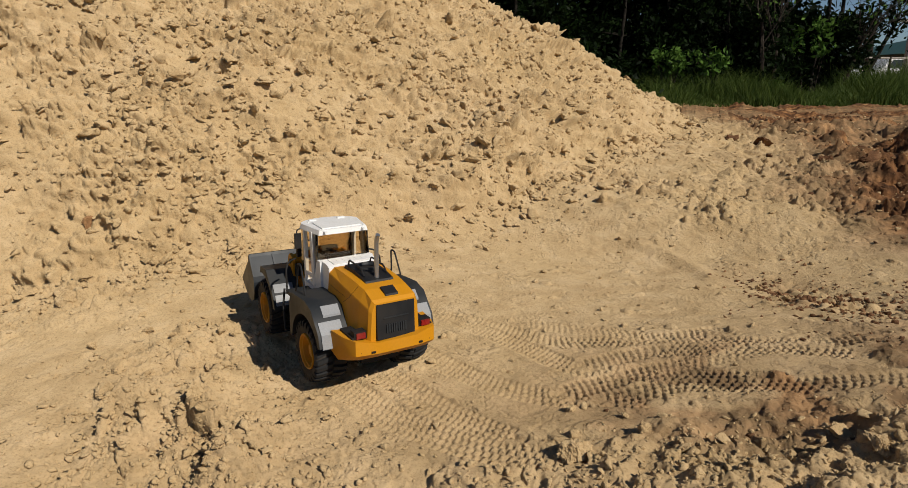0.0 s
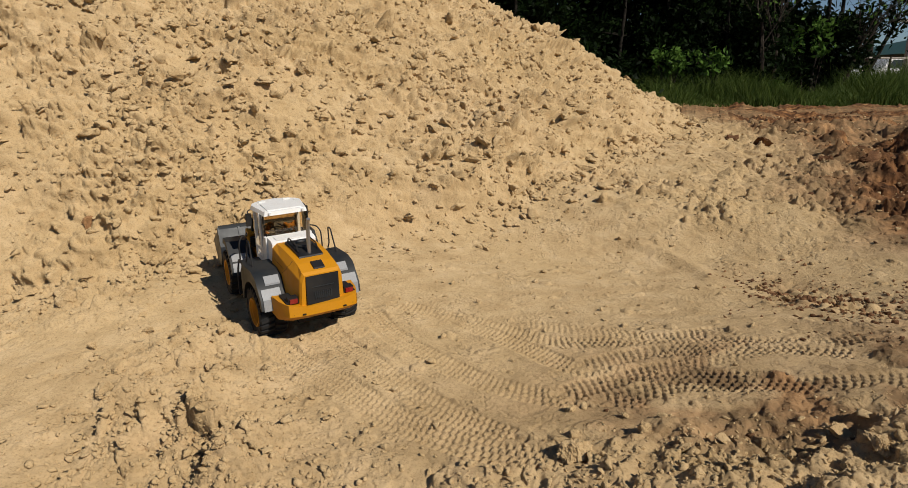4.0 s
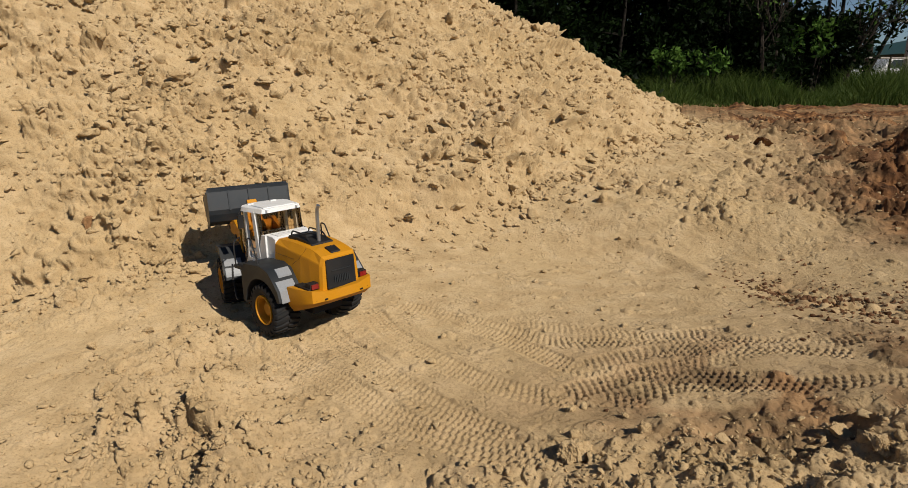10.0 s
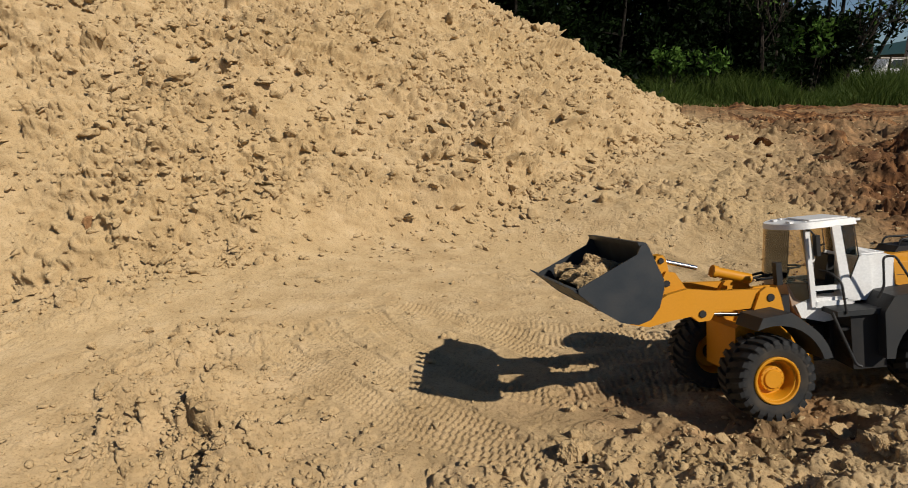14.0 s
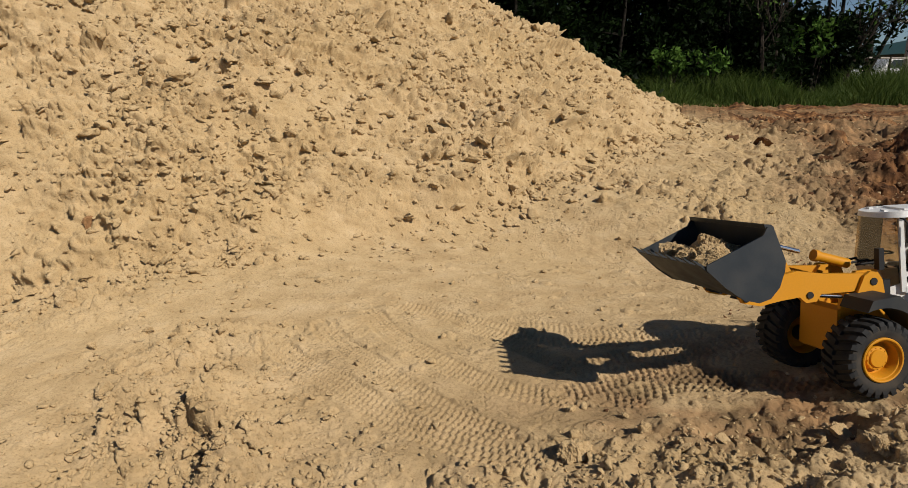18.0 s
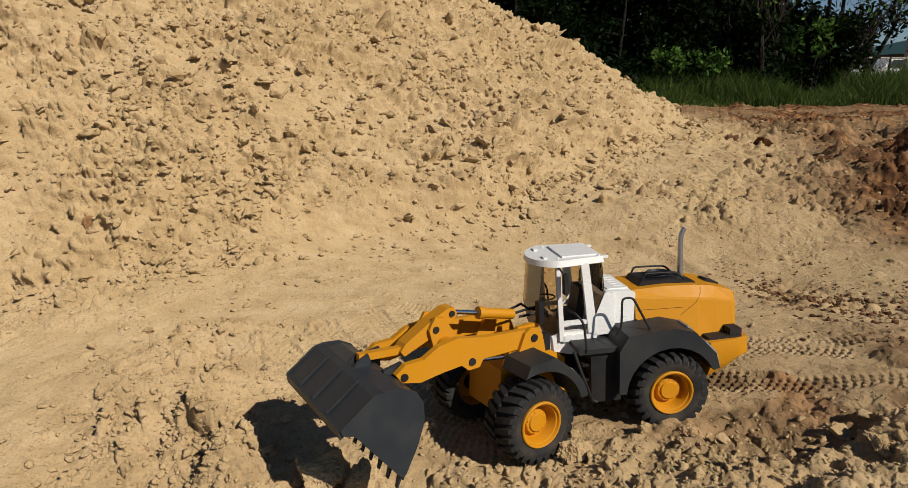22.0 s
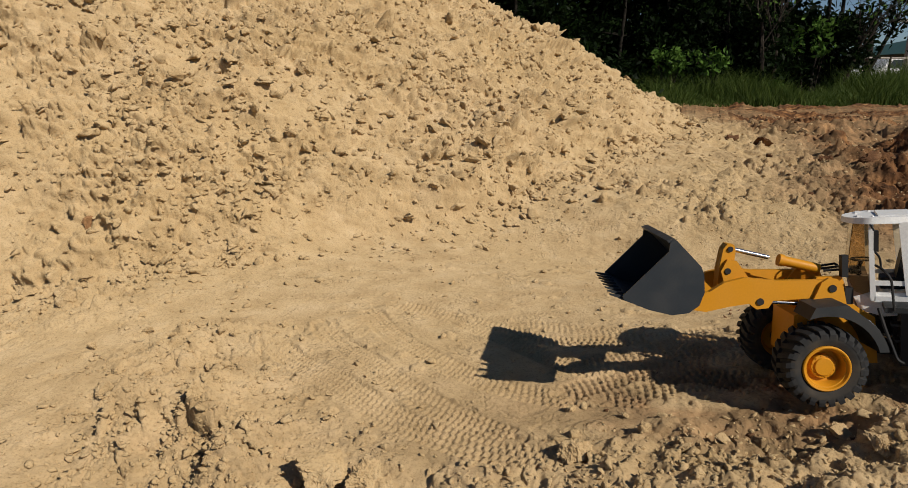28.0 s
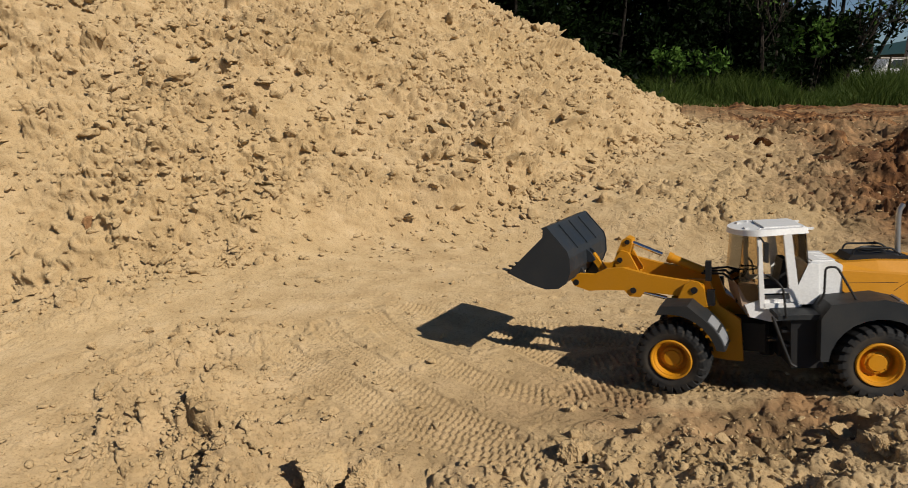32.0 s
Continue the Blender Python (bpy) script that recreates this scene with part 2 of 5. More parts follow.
def knobs(x, y, size, seed, share=0.6, spread=0.55):
    """Rounded clumps of caked sand, half sunk: uneven domes with steep rims."""
    gx, gy = x / size, y / size
    ix, iy = np.floor(gx), np.floor(gy)
    best = np.zeros_like(x)
    for dx in (-1, 0, 1):
        for dy in (-1, 0, 1):
            cx, cy = ix + dx, iy + dy
            h = hashed(cx, cy, seed)
            turn, r = h * 97.0 % 1.0 * 6.28, 0.22 + spread * (h * 631.0 % 1.0) ** 2
            ux, uy = (gx - cx - hashed(cx, cy, seed + 1)) / r, (gy - cy - hashed(cx, cy, seed + 2)) / r
            c, s = np.cos(turn), np.sin(turn)
            vx, vy = ux * c + uy * s, (uy * c - ux * s) * (1.0 + 0.7 * (h * 211.0 % 1.0))
            dome = np.clip(1 - vx * vx - vy * vy, 0, 1) ** 0.5 * (0.85 + 0.28 * vx) * r
            best = np.maximum(best, np.where(h * 377.0 % 1.0 < share, dome, 0))
    return best * size


def over(mask, shape, x, y, *rest):
    """A relief times its mask, worked out only where the mask holds."""
    out, i = np.zeros_like(x), np.nonzero(mask > 0.0004)[0]
    out[i] = mask[i] * shape(x[i], y[i], *rest)
    return out


# ---- the lie of the land ----
def pile_depth(x, y):
    """How far inside the foot of the sand heap a place lies: three faces, rounded into one another."""
    wob = 0.16 * fractal(x, y, 0.45, 2, 5) + 0.30 * fractal(x, y, 1.7, 2, 9)
    def face(px, py, nx, ny):
        return nx * (x - px) + ny * (y - py)
    d1 = face(-0.50, 1.57, -0.40, 0.917)
    d2 = face(0.30, 2.13, -0.87, 0.49)
    d3 = face(0.90, 4.05, -0.72, -0.69)
    k = 0.12
    d = -k * np.log(np.exp(np.clip(-d1 / k, -60, 60)) + np.exp(np.clip(-d2 / k, -60, 60)) + np.exp(np.clip(-d3 / k, -60, 60)))
    return d + wob * 0.6


def floor_height(x, y):
    near = -0.0203 + 0.2388 * x + 0.0343 * y + 0.0189 * x * x - 0.1747 * x * y - 0.0224 * y * y
    near = np.clip(near, -0.05, 0.11)
    far = np.clip(-0.03 + 0.075 * x + 0.12 * (y - 1.2), -0.13, 9)
    far = 0.12 - 0.05 * np.log1p(np.exp(np.clip((0.12 - far) / 0.05, -40, 40)))
    r = np.hypot(x - 0.1, y - 0.9)
    w = smoothstep(0.7, 1.3, r)
    return near * (1 - w) + far * w


def bump_at(x, y, cx, cy, rx, ry, turn=0.0):
    c, s = math.cos(turn), math.sin(turn)
    u, v = (c * (x - cx) + s * (y - cy)) / rx, (-s * (x - cx) + c * (y - cy)) / ry
    return np.exp(-(u * u + v * v))


def base_height(x, y):
    d = pile_depth(x, y)
    z = floor_height(x, y)
    pile = 0.75 * np.maximum(d, 0) + 0.055 * smoothstep(-0.10, 0.12, d) + 0.07 * smoothstep(-0.9, 0.1, d) * smoothstep(2.0, 3.6, y)
    pile = 3.2 * (1 - np.exp(-pile / 3.2)) * 1.05
    z = z + pile
    # the spilled mound in front, and the rough bank at the near edge
    z = z + 0.050 * bump_at(x, y, -0.31, 0.80, 0.09, 0.16, 0.5) + 0.03 * bump_at(x, y, -0.43, 0.79, 0.07, 0.10)
    z = z + 0.035 * bump_at(x, y, 0.52, 0.56, 0.22, 0.07, 0.12) + 0.02 * bump_at(x, y, 0.24, 0.60, 0.10, 0.05)
    for cx, cy, rx, ry, h in ((-0.455, 0.865, 0.055, 0.085, 0.050), (-0.335, 0.875, 0.055, 0.110, 0.034), (-0.275, 0.730, 0.050, 0.060, 0.020)):
        g = bump_at(x, y, cx, cy, rx, ry)
        z = z + h * g * (1 - 0.8 * smoothstep(0.05 * rx, 0.55 * rx, cx - x + 0.35 * (y - cy) + 0.03 * fractal(x, y, 0.06, 3, 61)))
    # humps of the near bank, each with a steep far side
    for cx, cy, rx, ry, h in ((0.455, 0.640, 0.085, 0.060, 0.022), (0.265, 0.668, 0.050, 0.030, 0.013), (0.345, 0.630, 0.050, 0.032, 0.010), (0.19, 0.69, 0.035, 0.02, 0.006)):
        g = bump_at(x, y, cx, cy, rx, ry)
        z = z + h * g * (1 - 0.75 * smoothstep(0.15 * ry, 0.55 * ry, y - cy - 0.35 * (x - cx)))
    # a low rim left by a wheel beyond the floor, and the slump at the foot of the heap
    rim = np.hypot(x - 0.30, y - 1.52) - 0.295
    z = z + 0.008 * np.exp(-(rim / 0.022) ** 2) * smoothstep(-0.1, 0.15, x - 0.30) * smoothstep(1.38, 1.5, y) + 0.03 * bump_at(x, y, 0.38, 2.12, 0.09, 0.10)
    z = z + 0.013 * bump_at(x, y, -0.14, 0.98, 0.13, 0.13) + 0.008 * bump_at(x, y, 0.40, 0.71, 0.20, 0.06)
    # sand pushed up round the wheels before the heap
    z = z + 0.016 * bump_at(x, y, -0.335, 1.105, 0.085, 0.035, -0.55) + 0.012 * bump_at(x, y, -0.20, 1.17, 0.06, 0.035)
    # low swells of pushed sand beyond the floor
    z = z + 0.022 * bump_at(x, y, 0.46, 1.92, 0.16, 0.10, 0.4) + 0.02 * bump_at(x, y, 0.85, 1.8, 0.26, 0.12, -0.3)
    return z


def soil_share(x, y):
    """Where reddish brown soil lies over the sand."""
    edge = 0.5 * fractal(x, y, 0.9, 4, 31)
    far = smoothstep(-0.15, 0.35, x - 1.0 - 0.20 * (y - 1.4) + edge * 0.9) * smoothstep(1.35, 1.7, y + edge * 0.4) * (0.72 + 0.28 * smoothstep(-0.12, 0.10, fractal(x, y, 0.5, 4, 33)))
    near = 1.3 * bump_at(x, y, 0.72, 1.24, 0.09, 0.24, 0.12) + 1.0 * bump_at(x, y, 0.52, 0.76, 0.36, 0.14, 0.0) + 0.4 * bump_at(x, y, 0.36, 0.68, 0.30, 0.05, 0.1) + 0.9 * bump_at(x, y, 0.48, 0.86, 0.30, 0.15)
    damp = (0.26 * bump_at(x, y, 0.50, 0.80, 0.36, 0.26) + 0.13 * bump_at(x, y, -0.42, 0.74, 0.30, 0.25)) * (0.6 + 0.8 * smoothstep(-0.2, 0.2, fractal(x, y, 0.16, 4, 46)))
    return np.clip(far + damp + 0.40 * near * smoothstep(-0.14, 0.12, fractal(x, y, 0.10, 3, 44)), 0, 1)


# ---- wheel tracks ----
def ribbon(points, n=9):
    """A smooth line through a few points."""
    p = [np.array(q) for q in points]
    p = [2 * p[0] - p[1]] + p + [2 * p[-1] - p[-2]]
    out = []
    for a, b, c, d in zip(p, p[1:], p[2:], p[3:]):
        for u in np.arange(n) / n:
            out.append(0.5 * (2 * b + (c - a) * u + (2 * a - 5 * b + 4 * c - d) * u ** 2 + (3 * b - a - 3 * c + d) * u ** 3))
    return np.array(out + [p[-2]])


TRACKS = [
    ribbon([(-0.24, 1.16), (-0.13, 0.97), (-0.052, 0.862), (0.067, 0.731)]),
    ribbon([(-0.318, 1.098), (-0.223, 0.979), (-0.115, 0.846), (-0.036, 0.768), (0.045, 0.703), (0.126, 0.666)]),
    ribbon([(-0.16, 1.216), (-0.082, 1.056), (0.014, 0.927), (0.093, 0.853), (0.159, 0.818), (0.25, 0.80)]),
    ribbon([(-0.109, 1.268), (0.017, 1.174), (0.16, 1.047), (0.279, 1.019), (0.427, 1.039)]),
    ribbon([(0.017, 1.157), (0.11, 1.028), (0.185, 0.916), (0.298, 0.869), (0.402, 0.831)]),
    ribbon([(0.122, 1.146), (0.261, 1.065), (0.421, 0.977), (0.531, 0.931), (0.617, 0.934)]),
    ribbon([(0.155, 0.841), (0.262, 0.888), (0.396, 0.914), (0.524, 0.919)]),
    ribbon([(0.20, 0.93), (0.31, 0.965), (0.43, 0.93), (0.56, 0.87)]),
    ribbon([(0.204, 0.812), (0.31, 0.834), (0.424, 0.798), (0.533, 0.771), (0.64, 0.76)]),
]


def pressed(x, y):
    """The tread's print: how deep the tyres pressed in, and the bars that they left standing."""
    depth, hold = np.zeros_like(x), np.zeros_like(x)
    near = np.nonzero((x > -0.55) & (x < 1.05) & (y > 0.55) & (y < 1.5))[0]
    px, py = x[near], y[near]
    for k, path in enumerate(TRACKS):
        best, along, across = np.full(len(px), 9.0), np.zeros(len(px)), np.zeros(len(px))
        s = 0.0
        for (ax, ay), (bx, by) in zip(path, path[1:]):
            ex, ey = bx - ax, by - ay
            length = math.hypot(ex, ey)
            u = np.clip(((px - ax) * ex + (py - ay) * ey) / length ** 2, 0, 1)
            qx, qy = px - ax - u * ex, py - ay - u * ey
            d = np.hypot(qx, qy)
            closer = d < best
            best = np.where(closer, d, best)
            along = np.where(closer, s + u * length, along)
            across = np.where(closer, (ex * qy - ey * qx) / length, across)
            s += length
        half = 0.0245
        wide = 1 - smoothstep(half * 0.85, half * 1.10, best)
        # each block of the tread leaves a slanted pit; the rows of blocks lie half a step apart
        lane = np.floor((across / half + 1) * 2)
        gap = np.abs((across / half + 1) * 2 - lane - 0.5)
        phase = along / 0.0110 + 0.5 * lane + 8.0 * np.abs(across) + (0.25 + 0.5 * smoothstep(0.15, 0.4, px)) * fractal(px, py, 0.05, 3, 60 + k)
        pit = 0.5 + 0.5 * np.sin(2 * math.pi * phase)
        pit = smoothstep(0.38, 0.72, pit + 0.45 * fractal(px, py, 0.014, 2, 90 + k)) * (1 - smoothstep(0.36, 0.5, gap))
        lip = np.exp(-((best - half * 1.2) / 0.006) ** 2)
        fade = (0.55 + 0.45 * smoothstep(-0.25, 0.12, fractal(px, py, 0.20, 2, 70 + k))) * (1.0 - 0.3 * smoothstep(0.25, 0.4, px) * smoothstep(-0.1, 0.15, fractal(px, py, 0.07, 3, 85 + k)))
        z = fade * (-0.0008 * wide - 0.0038 * pit * wide + 0.0010 * lip)
        stronger = wide > 0.02
        depth[near] = np.where(stronger, z + 0.25 * depth[near], depth[near] + fade * 0.0010 * lip)
        hold[near] = np.maximum(hold[near], wide)
    return depth, hold


def clefts(x, y, size, seed):
    """Narrow broken cracks, 0 to 1."""
    n = np.abs(fractal(x, y, size, 4, seed, 0.55))
    return (1 - smoothstep(0.008, 0.05, n)) * smoothstep(0.02, 0.2, fractal(x, y, size * 1.5, 2, seed + 5))


def relief(x, y):
    """How far the surface stands out from the smooth lie of the land, and the share of soil."""
    d = pile_depth(x, y)
    soil = soil_share(x, y)
    print_depth, hold = pressed(x, y)
    on_pile = smoothstep(-0.10, 0.10, d)
    mound = np.clip(1.2 * bump_at(x, y, -0.36, 0.78, 0.15, 0.20) + 0.6 * bump_at(x, y, 0.50, 0.57, 0.40, 0.10) + 0.6 * bump_at(x, y, -0.05, 0.60, 0.30, 0.06) + bump_at(x, y, -0.47, 0.875, 0.08, 0.12, -0.3) + 0.8 * bump_at(x, y, -0.46, 1.08, 0.11, 0.11) + 0.3 * bump_at(x, y, 0.34, 0.68, 0.18, 0.05), 0, 1)
    band = bump_at(x, y, 0.72, 1.24, 0.08, 0.24, 0.12)
    skirt = np.clip(smoothstep(0.10, 0.7, x) * smoothstep(1.45, 2.0, y) * (1 - on_pile) + 0.8 * band, 0, 1)
    dug = bump_at(x, y, -0.24, 1.10, 0.16, 0.14) + bump_at(x, y, 0.75, 0.80, 0.26, 0.12)
    foot = bump_at(x, y, -0.72, 1.32, 0.34, 0.12, 0.41)
    firm = np.clip(0.05 + 0.97 * on_pile + 0.85 * mound + 0.60 * skirt + 0.35 * soil + 0.15 * dug + 0.7 * foot, 0, 1)
    rough = firm * (1 - 0.9 * hold)
    level = base_height(x, y)
    # run the pattern up the slope, so that steep faces are not smeared
    plan = (x, y)
    y = y + 1.1 * level * smoothstep(-0.2, 0.1, d)
    patch = np.clip(smoothstep(-0.14, 0.20, fractal(x, y, 0.33, 4, 12, 0.6)) + 0.45 * smoothstep(1.9, 2.5, plan[1]) * on_pile, 0, 1)
    wx, wy = 0.016 * fractal(x, y, 0.04, 3, 81), 0.016 * fractal(x, y, 0.04, 3, 82)
    z = 0.075 * firm * fractal(x, y, 0.36, 3, 21) + rough * ( 0.030 * (0.4 + 0.6 * patch) * (billow(x + wx, y + wy, 0.13, 4, 24, 0.6) - 0.42))
    z = z - rough * (0.2 + 0.8 * patch) * 0.010 * clefts(x + wx, y + wy, 0.16, 131)
    clumped = on_pile * (0.34 + 0.66 * patch)
    z = z + over(0.60 * clumped, knobs, x + 1.5 * wx, y + 1.5 * wy, 0.105, 171, 0.32) + over(0.95 * clumped, knobs, x + wx, y + wy, 0.052, 172, 0.44) + over(1.05 * clumped, knobs, x + 0.6 * wx, y + 0.6 * wy, 0.027, 173, 0.46)
    z = z + (0.02 + 0.98 * rough) * (1 - hold) * (0.35 + 0.65 * patch) * 0.014 * (billow(x + wx * 0.5, y + wy * 0.5, 0.030, 3, 27, 0.6) - 0.42)
    broken = rough * (0.35 + 0.65 * patch)
    z = z + over(0.020 * broken, lumps, x + wx, y + wy, 0.080, 41, 0.34, 5.0)
    z = z + over((0.014 + 0.016 * on_pile) * broken, lumps, x + wx * 0.7, y + wy * 0.7, 0.040, 51, 0.50, 8.0)
    z = z + over(0.013 * (0.02 + 0.98 * rough) * (1 - hold) * (0.35 + 0.65 * patch), lumps, x + wx * 0.4, y + wy * 0.4, 0.021, 61, 0.52, 6.0)
    z = z + (mound + 0.5 * skirt) * (1 - hold) * 0.026 * (billow(x + wx, y + wy, 0.062, 4, 141, 0.65) - 0.40)
    heaped = mound * (1 - hold) * (0.25 + 0.75 * smoothstep(-0.12, 0.12, fractal(x, y, 0.13, 3, 154)))
    z = z + over(0.85 * heaped, knobs, x + wx, y + wy, 0.060, 151, 0.38) + over(0.85 * heaped, knobs, x + 0.7 * wx, y + 0.7 * wy, 0.030, 152, 0.48) + over(0.9 * heaped, knobs, x + 0.4 * wx, y + 0.4 * wy, 0.015, 153, 0.5)
    strewn = np.clip(skirt + foot, 0, 1) * (1 - hold) * (0.3 + 0.7 * patch)
    z = z + over(0.6 * strewn, knobs, x + wx, y + wy, 0.055, 155, 0.38) + over(1.0 * strewn, knobs, x + 0.6 * wx, y + 0.6 * wy, 0.027, 156, 0.44)
    z = z + over(0.5 * (1 - rough) * (1 - hold), knobs, x + 0.4 * wx, y + 0.4 * wy, 0.034, 157, 0.16, 0.25) + 0.004 * (1 - rough) * (1 - 0.7 * hold) * fractal(x + wx, y + wy, 0.07, 4, 158, 0.6)
    z = z - mound * (1 - hold) * 0.006 * clefts(x + wx, y + wy, 0.09, 161)
    x, y = plan
    # the bank broken out at the foot of the heap
    z = z + 0.05 * bump_at(x, y, -0.50, 1.66, 0.10, 0.10) * (lumps(x + wx, y + wy, 0.13, 77, 0.9, 5.0) + 0.2)
    z = z + soil * smoothstep(1.3, 2.5, y) * (1 - 0.7 * smoothstep(4.0, 6.0, y)) * (0.15 * (billow(x + 3 * wx, y + 3 * wy, 0.50, 5, 91) - 0.35) + 0.06 * fractal(x, y, 0.9, 3, 92) )
    tipped = soil * smoothstep(1.3, 2.0, y) * (1 - smoothstep(3.6, 5.5, y))
    z = z + over(0.55 * tipped, knobs, x + 4 * wx, y + 4 * wy, 0.26, 93, 0.40) + over(0.65 * tipped, knobs, x + 2 * wx, y + 2 * wy, 0.11, 94, 0.42)
    return z + print_depth, soil


def ground_points(x, y):
    """The land with its relief standing out from the slope, a little downhill, so that ledges overhang."""
    e = 0.06
    z = base_height(x, y)
    gx, gy = 1.4 * (base_height(x + e, y) - z) / e, 1.4 * (base_height(x, y + e) - z) / e
    n = 1 / np.sqrt(1 + gx * gx + gy * gy)
    h, soil = relief(x, y)
    fade = 1 - smoothstep(20, 40, np.hypot(x, y))
    h, z = h * fade, z * fade
    return x - gx * n * h, y - gy * n * h, z + n * h, soil


def make_ground():
    """One sheet of land from below the tripod to the horizon, finest where the loader works."""
    fine = np.linspace(radians(-36.5), radians(36.5), 900)
    rest = np.linspace(radians(36.5), radians(323.5), 80)[1:-1]
    ang = np.concatenate([fine, rest])
    rad = np.concatenate([[0.02, 0.15, 0.3, 0.4, 0.5], np.geomspace(0.56, 1.2, 255), np.geomspace(1.203, 4.5, 610), np.geomspace(4.52, 14.0, 80), np.geomspace(14.3, 900, 40)])
    A, R = np.meshgrid(ang, rad)
    x, y = (np.sin(A) * R).ravel(), (np.cos(A) * R).ravel()
    x, y, z, soil = ground_points(x, y)
    na, nr = len(ang), len(rad)
    i = np.arange(nr - 1)[:, None] * na
    j = np.arange(na)[None, :]
    k = (np.arange(na)[None, :] + 1) % na
    quads = np.stack([i + j, i + k, i + na + k, i + na + j], -1).reshape(-1, 4)
    quads = quads[:, ::-1]
    mesh = bpy.data.meshes.new("ground")
    mesh.vertices.add(len(x))
    mesh.vertices.foreach_set("co", np.stack([x, y, z], 1).ravel().astype(np.float32))
    mesh.loops.add(quads.size)
    mesh.loops.foreach_set("vertex_index", quads.ravel().astype(np.int32))
    mesh.polygons.add(len(quads))
    mesh.polygons.foreach_set("loop_start", np.arange(0, quads.size, 4, dtype=np.int32))
    mesh.polygons.foreach_set("use_smooth", np.ones(len(quads), dtype=bool))
    mesh.update(calc_edges=True)
    att = mesh.attributes.new("soil", "FLOAT", "POINT")
    att.data.foreach_set("value", soil.astype(np.float32))
    mesh.materials.append(SAND)
    return tagged(new("ground", mesh), "loose yellow sand heap and trampled sandy ground with tyre prints", "ground", kind="structure")


make_ground()


# ---- the wheel loader: x forward, y to its left, z up from the ground below the rear axle ----
RADIUS, AXLE, PIVOT, FRONT = 0.0472, 0.0035, 0.1062, 0.1060
REAR_HUB, FRONT_HUB = 0.0543, 0.0505     # the axles' heights
LIFT_PIN = (0.0822, 0.1344)          # on the front frame
CRANK_PIN = (0.107, 0.029)           # the rest in the arm's own line
RAM_PIN, HINGE = (0.0810, -0.007), (0.163, -0.0005)
BUCKET_EYE = (-0.014, 0.030)         # on the bucket, from its hinge
CRANK_UP, CRANK_DOWN, LINK = 0.027, 0.040, 0.048


def arc(cx, cz, r, a0, a1, n=10):
    return [(cx + r * math.cos(radians(a)), cz + r * math.sin(radians(a))) for a in np.linspace(a0, a1, n)]


def make_wheel(loader):
    """A lugged tyre on a deep yellow rim; its outer face looks to +y."""
    wheel = part("wheel", lathe([(0.0, 0.0158), (0.0098, 0.0158), (0.0106, 0.0150), (0.0108, 0.0138), (0.0136, 0.0132), (0.0142, 0.0122), (0.0144, 0.003), (0.0, 0.003)], 36), YELLOW, loader, "yellow wheel hub", True)
    rim = part("rim", lathe([(0.0266, 0.0205), (0.0264, 0.0232), (0.0254, 0.0240), (0.0240, 0.0236), (0.0232, 0.0216), (0.0228, 0.0206), (0.0217, 0.0204), (0.0209, 0.0192), (0.0196, 0.0090), (0.0186, 0.0068), (0.0120, 0.0062), (0.006, 0.0062), (0.006, -0.004), (0.020, -0.006), (0.024, -0.018), (0.0262, -0.0205)], 48), YELLOW, wheel, "deep yellow rim", True)
    for k in range(12):
        a = 2 * math.pi * (k + 0.5) / 12
        c = Vector((0.0124 * math.cos(a), 0.0128, 0.0124 * math.sin(a)))
        part("bolt", tube([c, c + Vector((0, 0.0014, 0))], 0.0009, 6), YELLOW, rim)
    tyre = lathe([(0.0258, 0.0200), (0.0270, 0.0214), (0.0285, 0.0218), (0.0325, 0.0236), (0.0370, 0.0240), (0.0404, 0.0224), (0.0421, 0.0190), (0.0430, 0.0120), (0.0432, 0.0), (0.0430, -0.0120), (0.0421, -0.0190), (0.0404, -0.0224), (0.0370, -0.0240), (0.0325, -0.0236), (0.0258, -0.0200)], 60)
    part("tyre", tyre, RUBBER, wheel, "black lugged rubber tyre with dusty tread", True)
    # tread blocks, alternating on the two shoulders
    n, meshes = 24, {}
    for k in range(2 * n):
        side = 1 if k % 2 == 0 else -1
        if side not in meshes:
            bm, rings = bmesh.new(), []
            outline = [(-0.0037, 0.0400), (0.0037, 0.0400), (0.0031, 0.0473), (-0.0031, 0.0473)]
            for y, shift, drop in ((0.0005, 0.0045, 0.0), (0.0145, 0.0005, 0.0003), (0.0228, -0.0020, 0.0024), (0.0244, -0.0028, 0.0070)):
                rings.append([bm.verts.new((px + shift, side * y, pz - (drop if pz > 0.044 else drop * 0.6))) for px, pz in outline])
            for r0, r1 in zip(rings, rings[1:]):
                for i in range(4):
                    bm.faces.new([r0[i], r0[(i + 1) % 4], r1[(i + 1) % 4], r1[i]])
            bm.faces.new(rings[0])
            bm.faces.new(rings[-1][::-1])
            lug = part("tread_lug", bevel(bm, 0.0006, 1), RUBBER, wheel)
            meshes[side] = lug.data
        else:
            lug = new("tread_lug", meshes[side])
            lug.parent = wheel
        lug.matrix_local = pose(0, 0, 0, 0, 360.0 * k / (2 * n), 0)
    return wheel


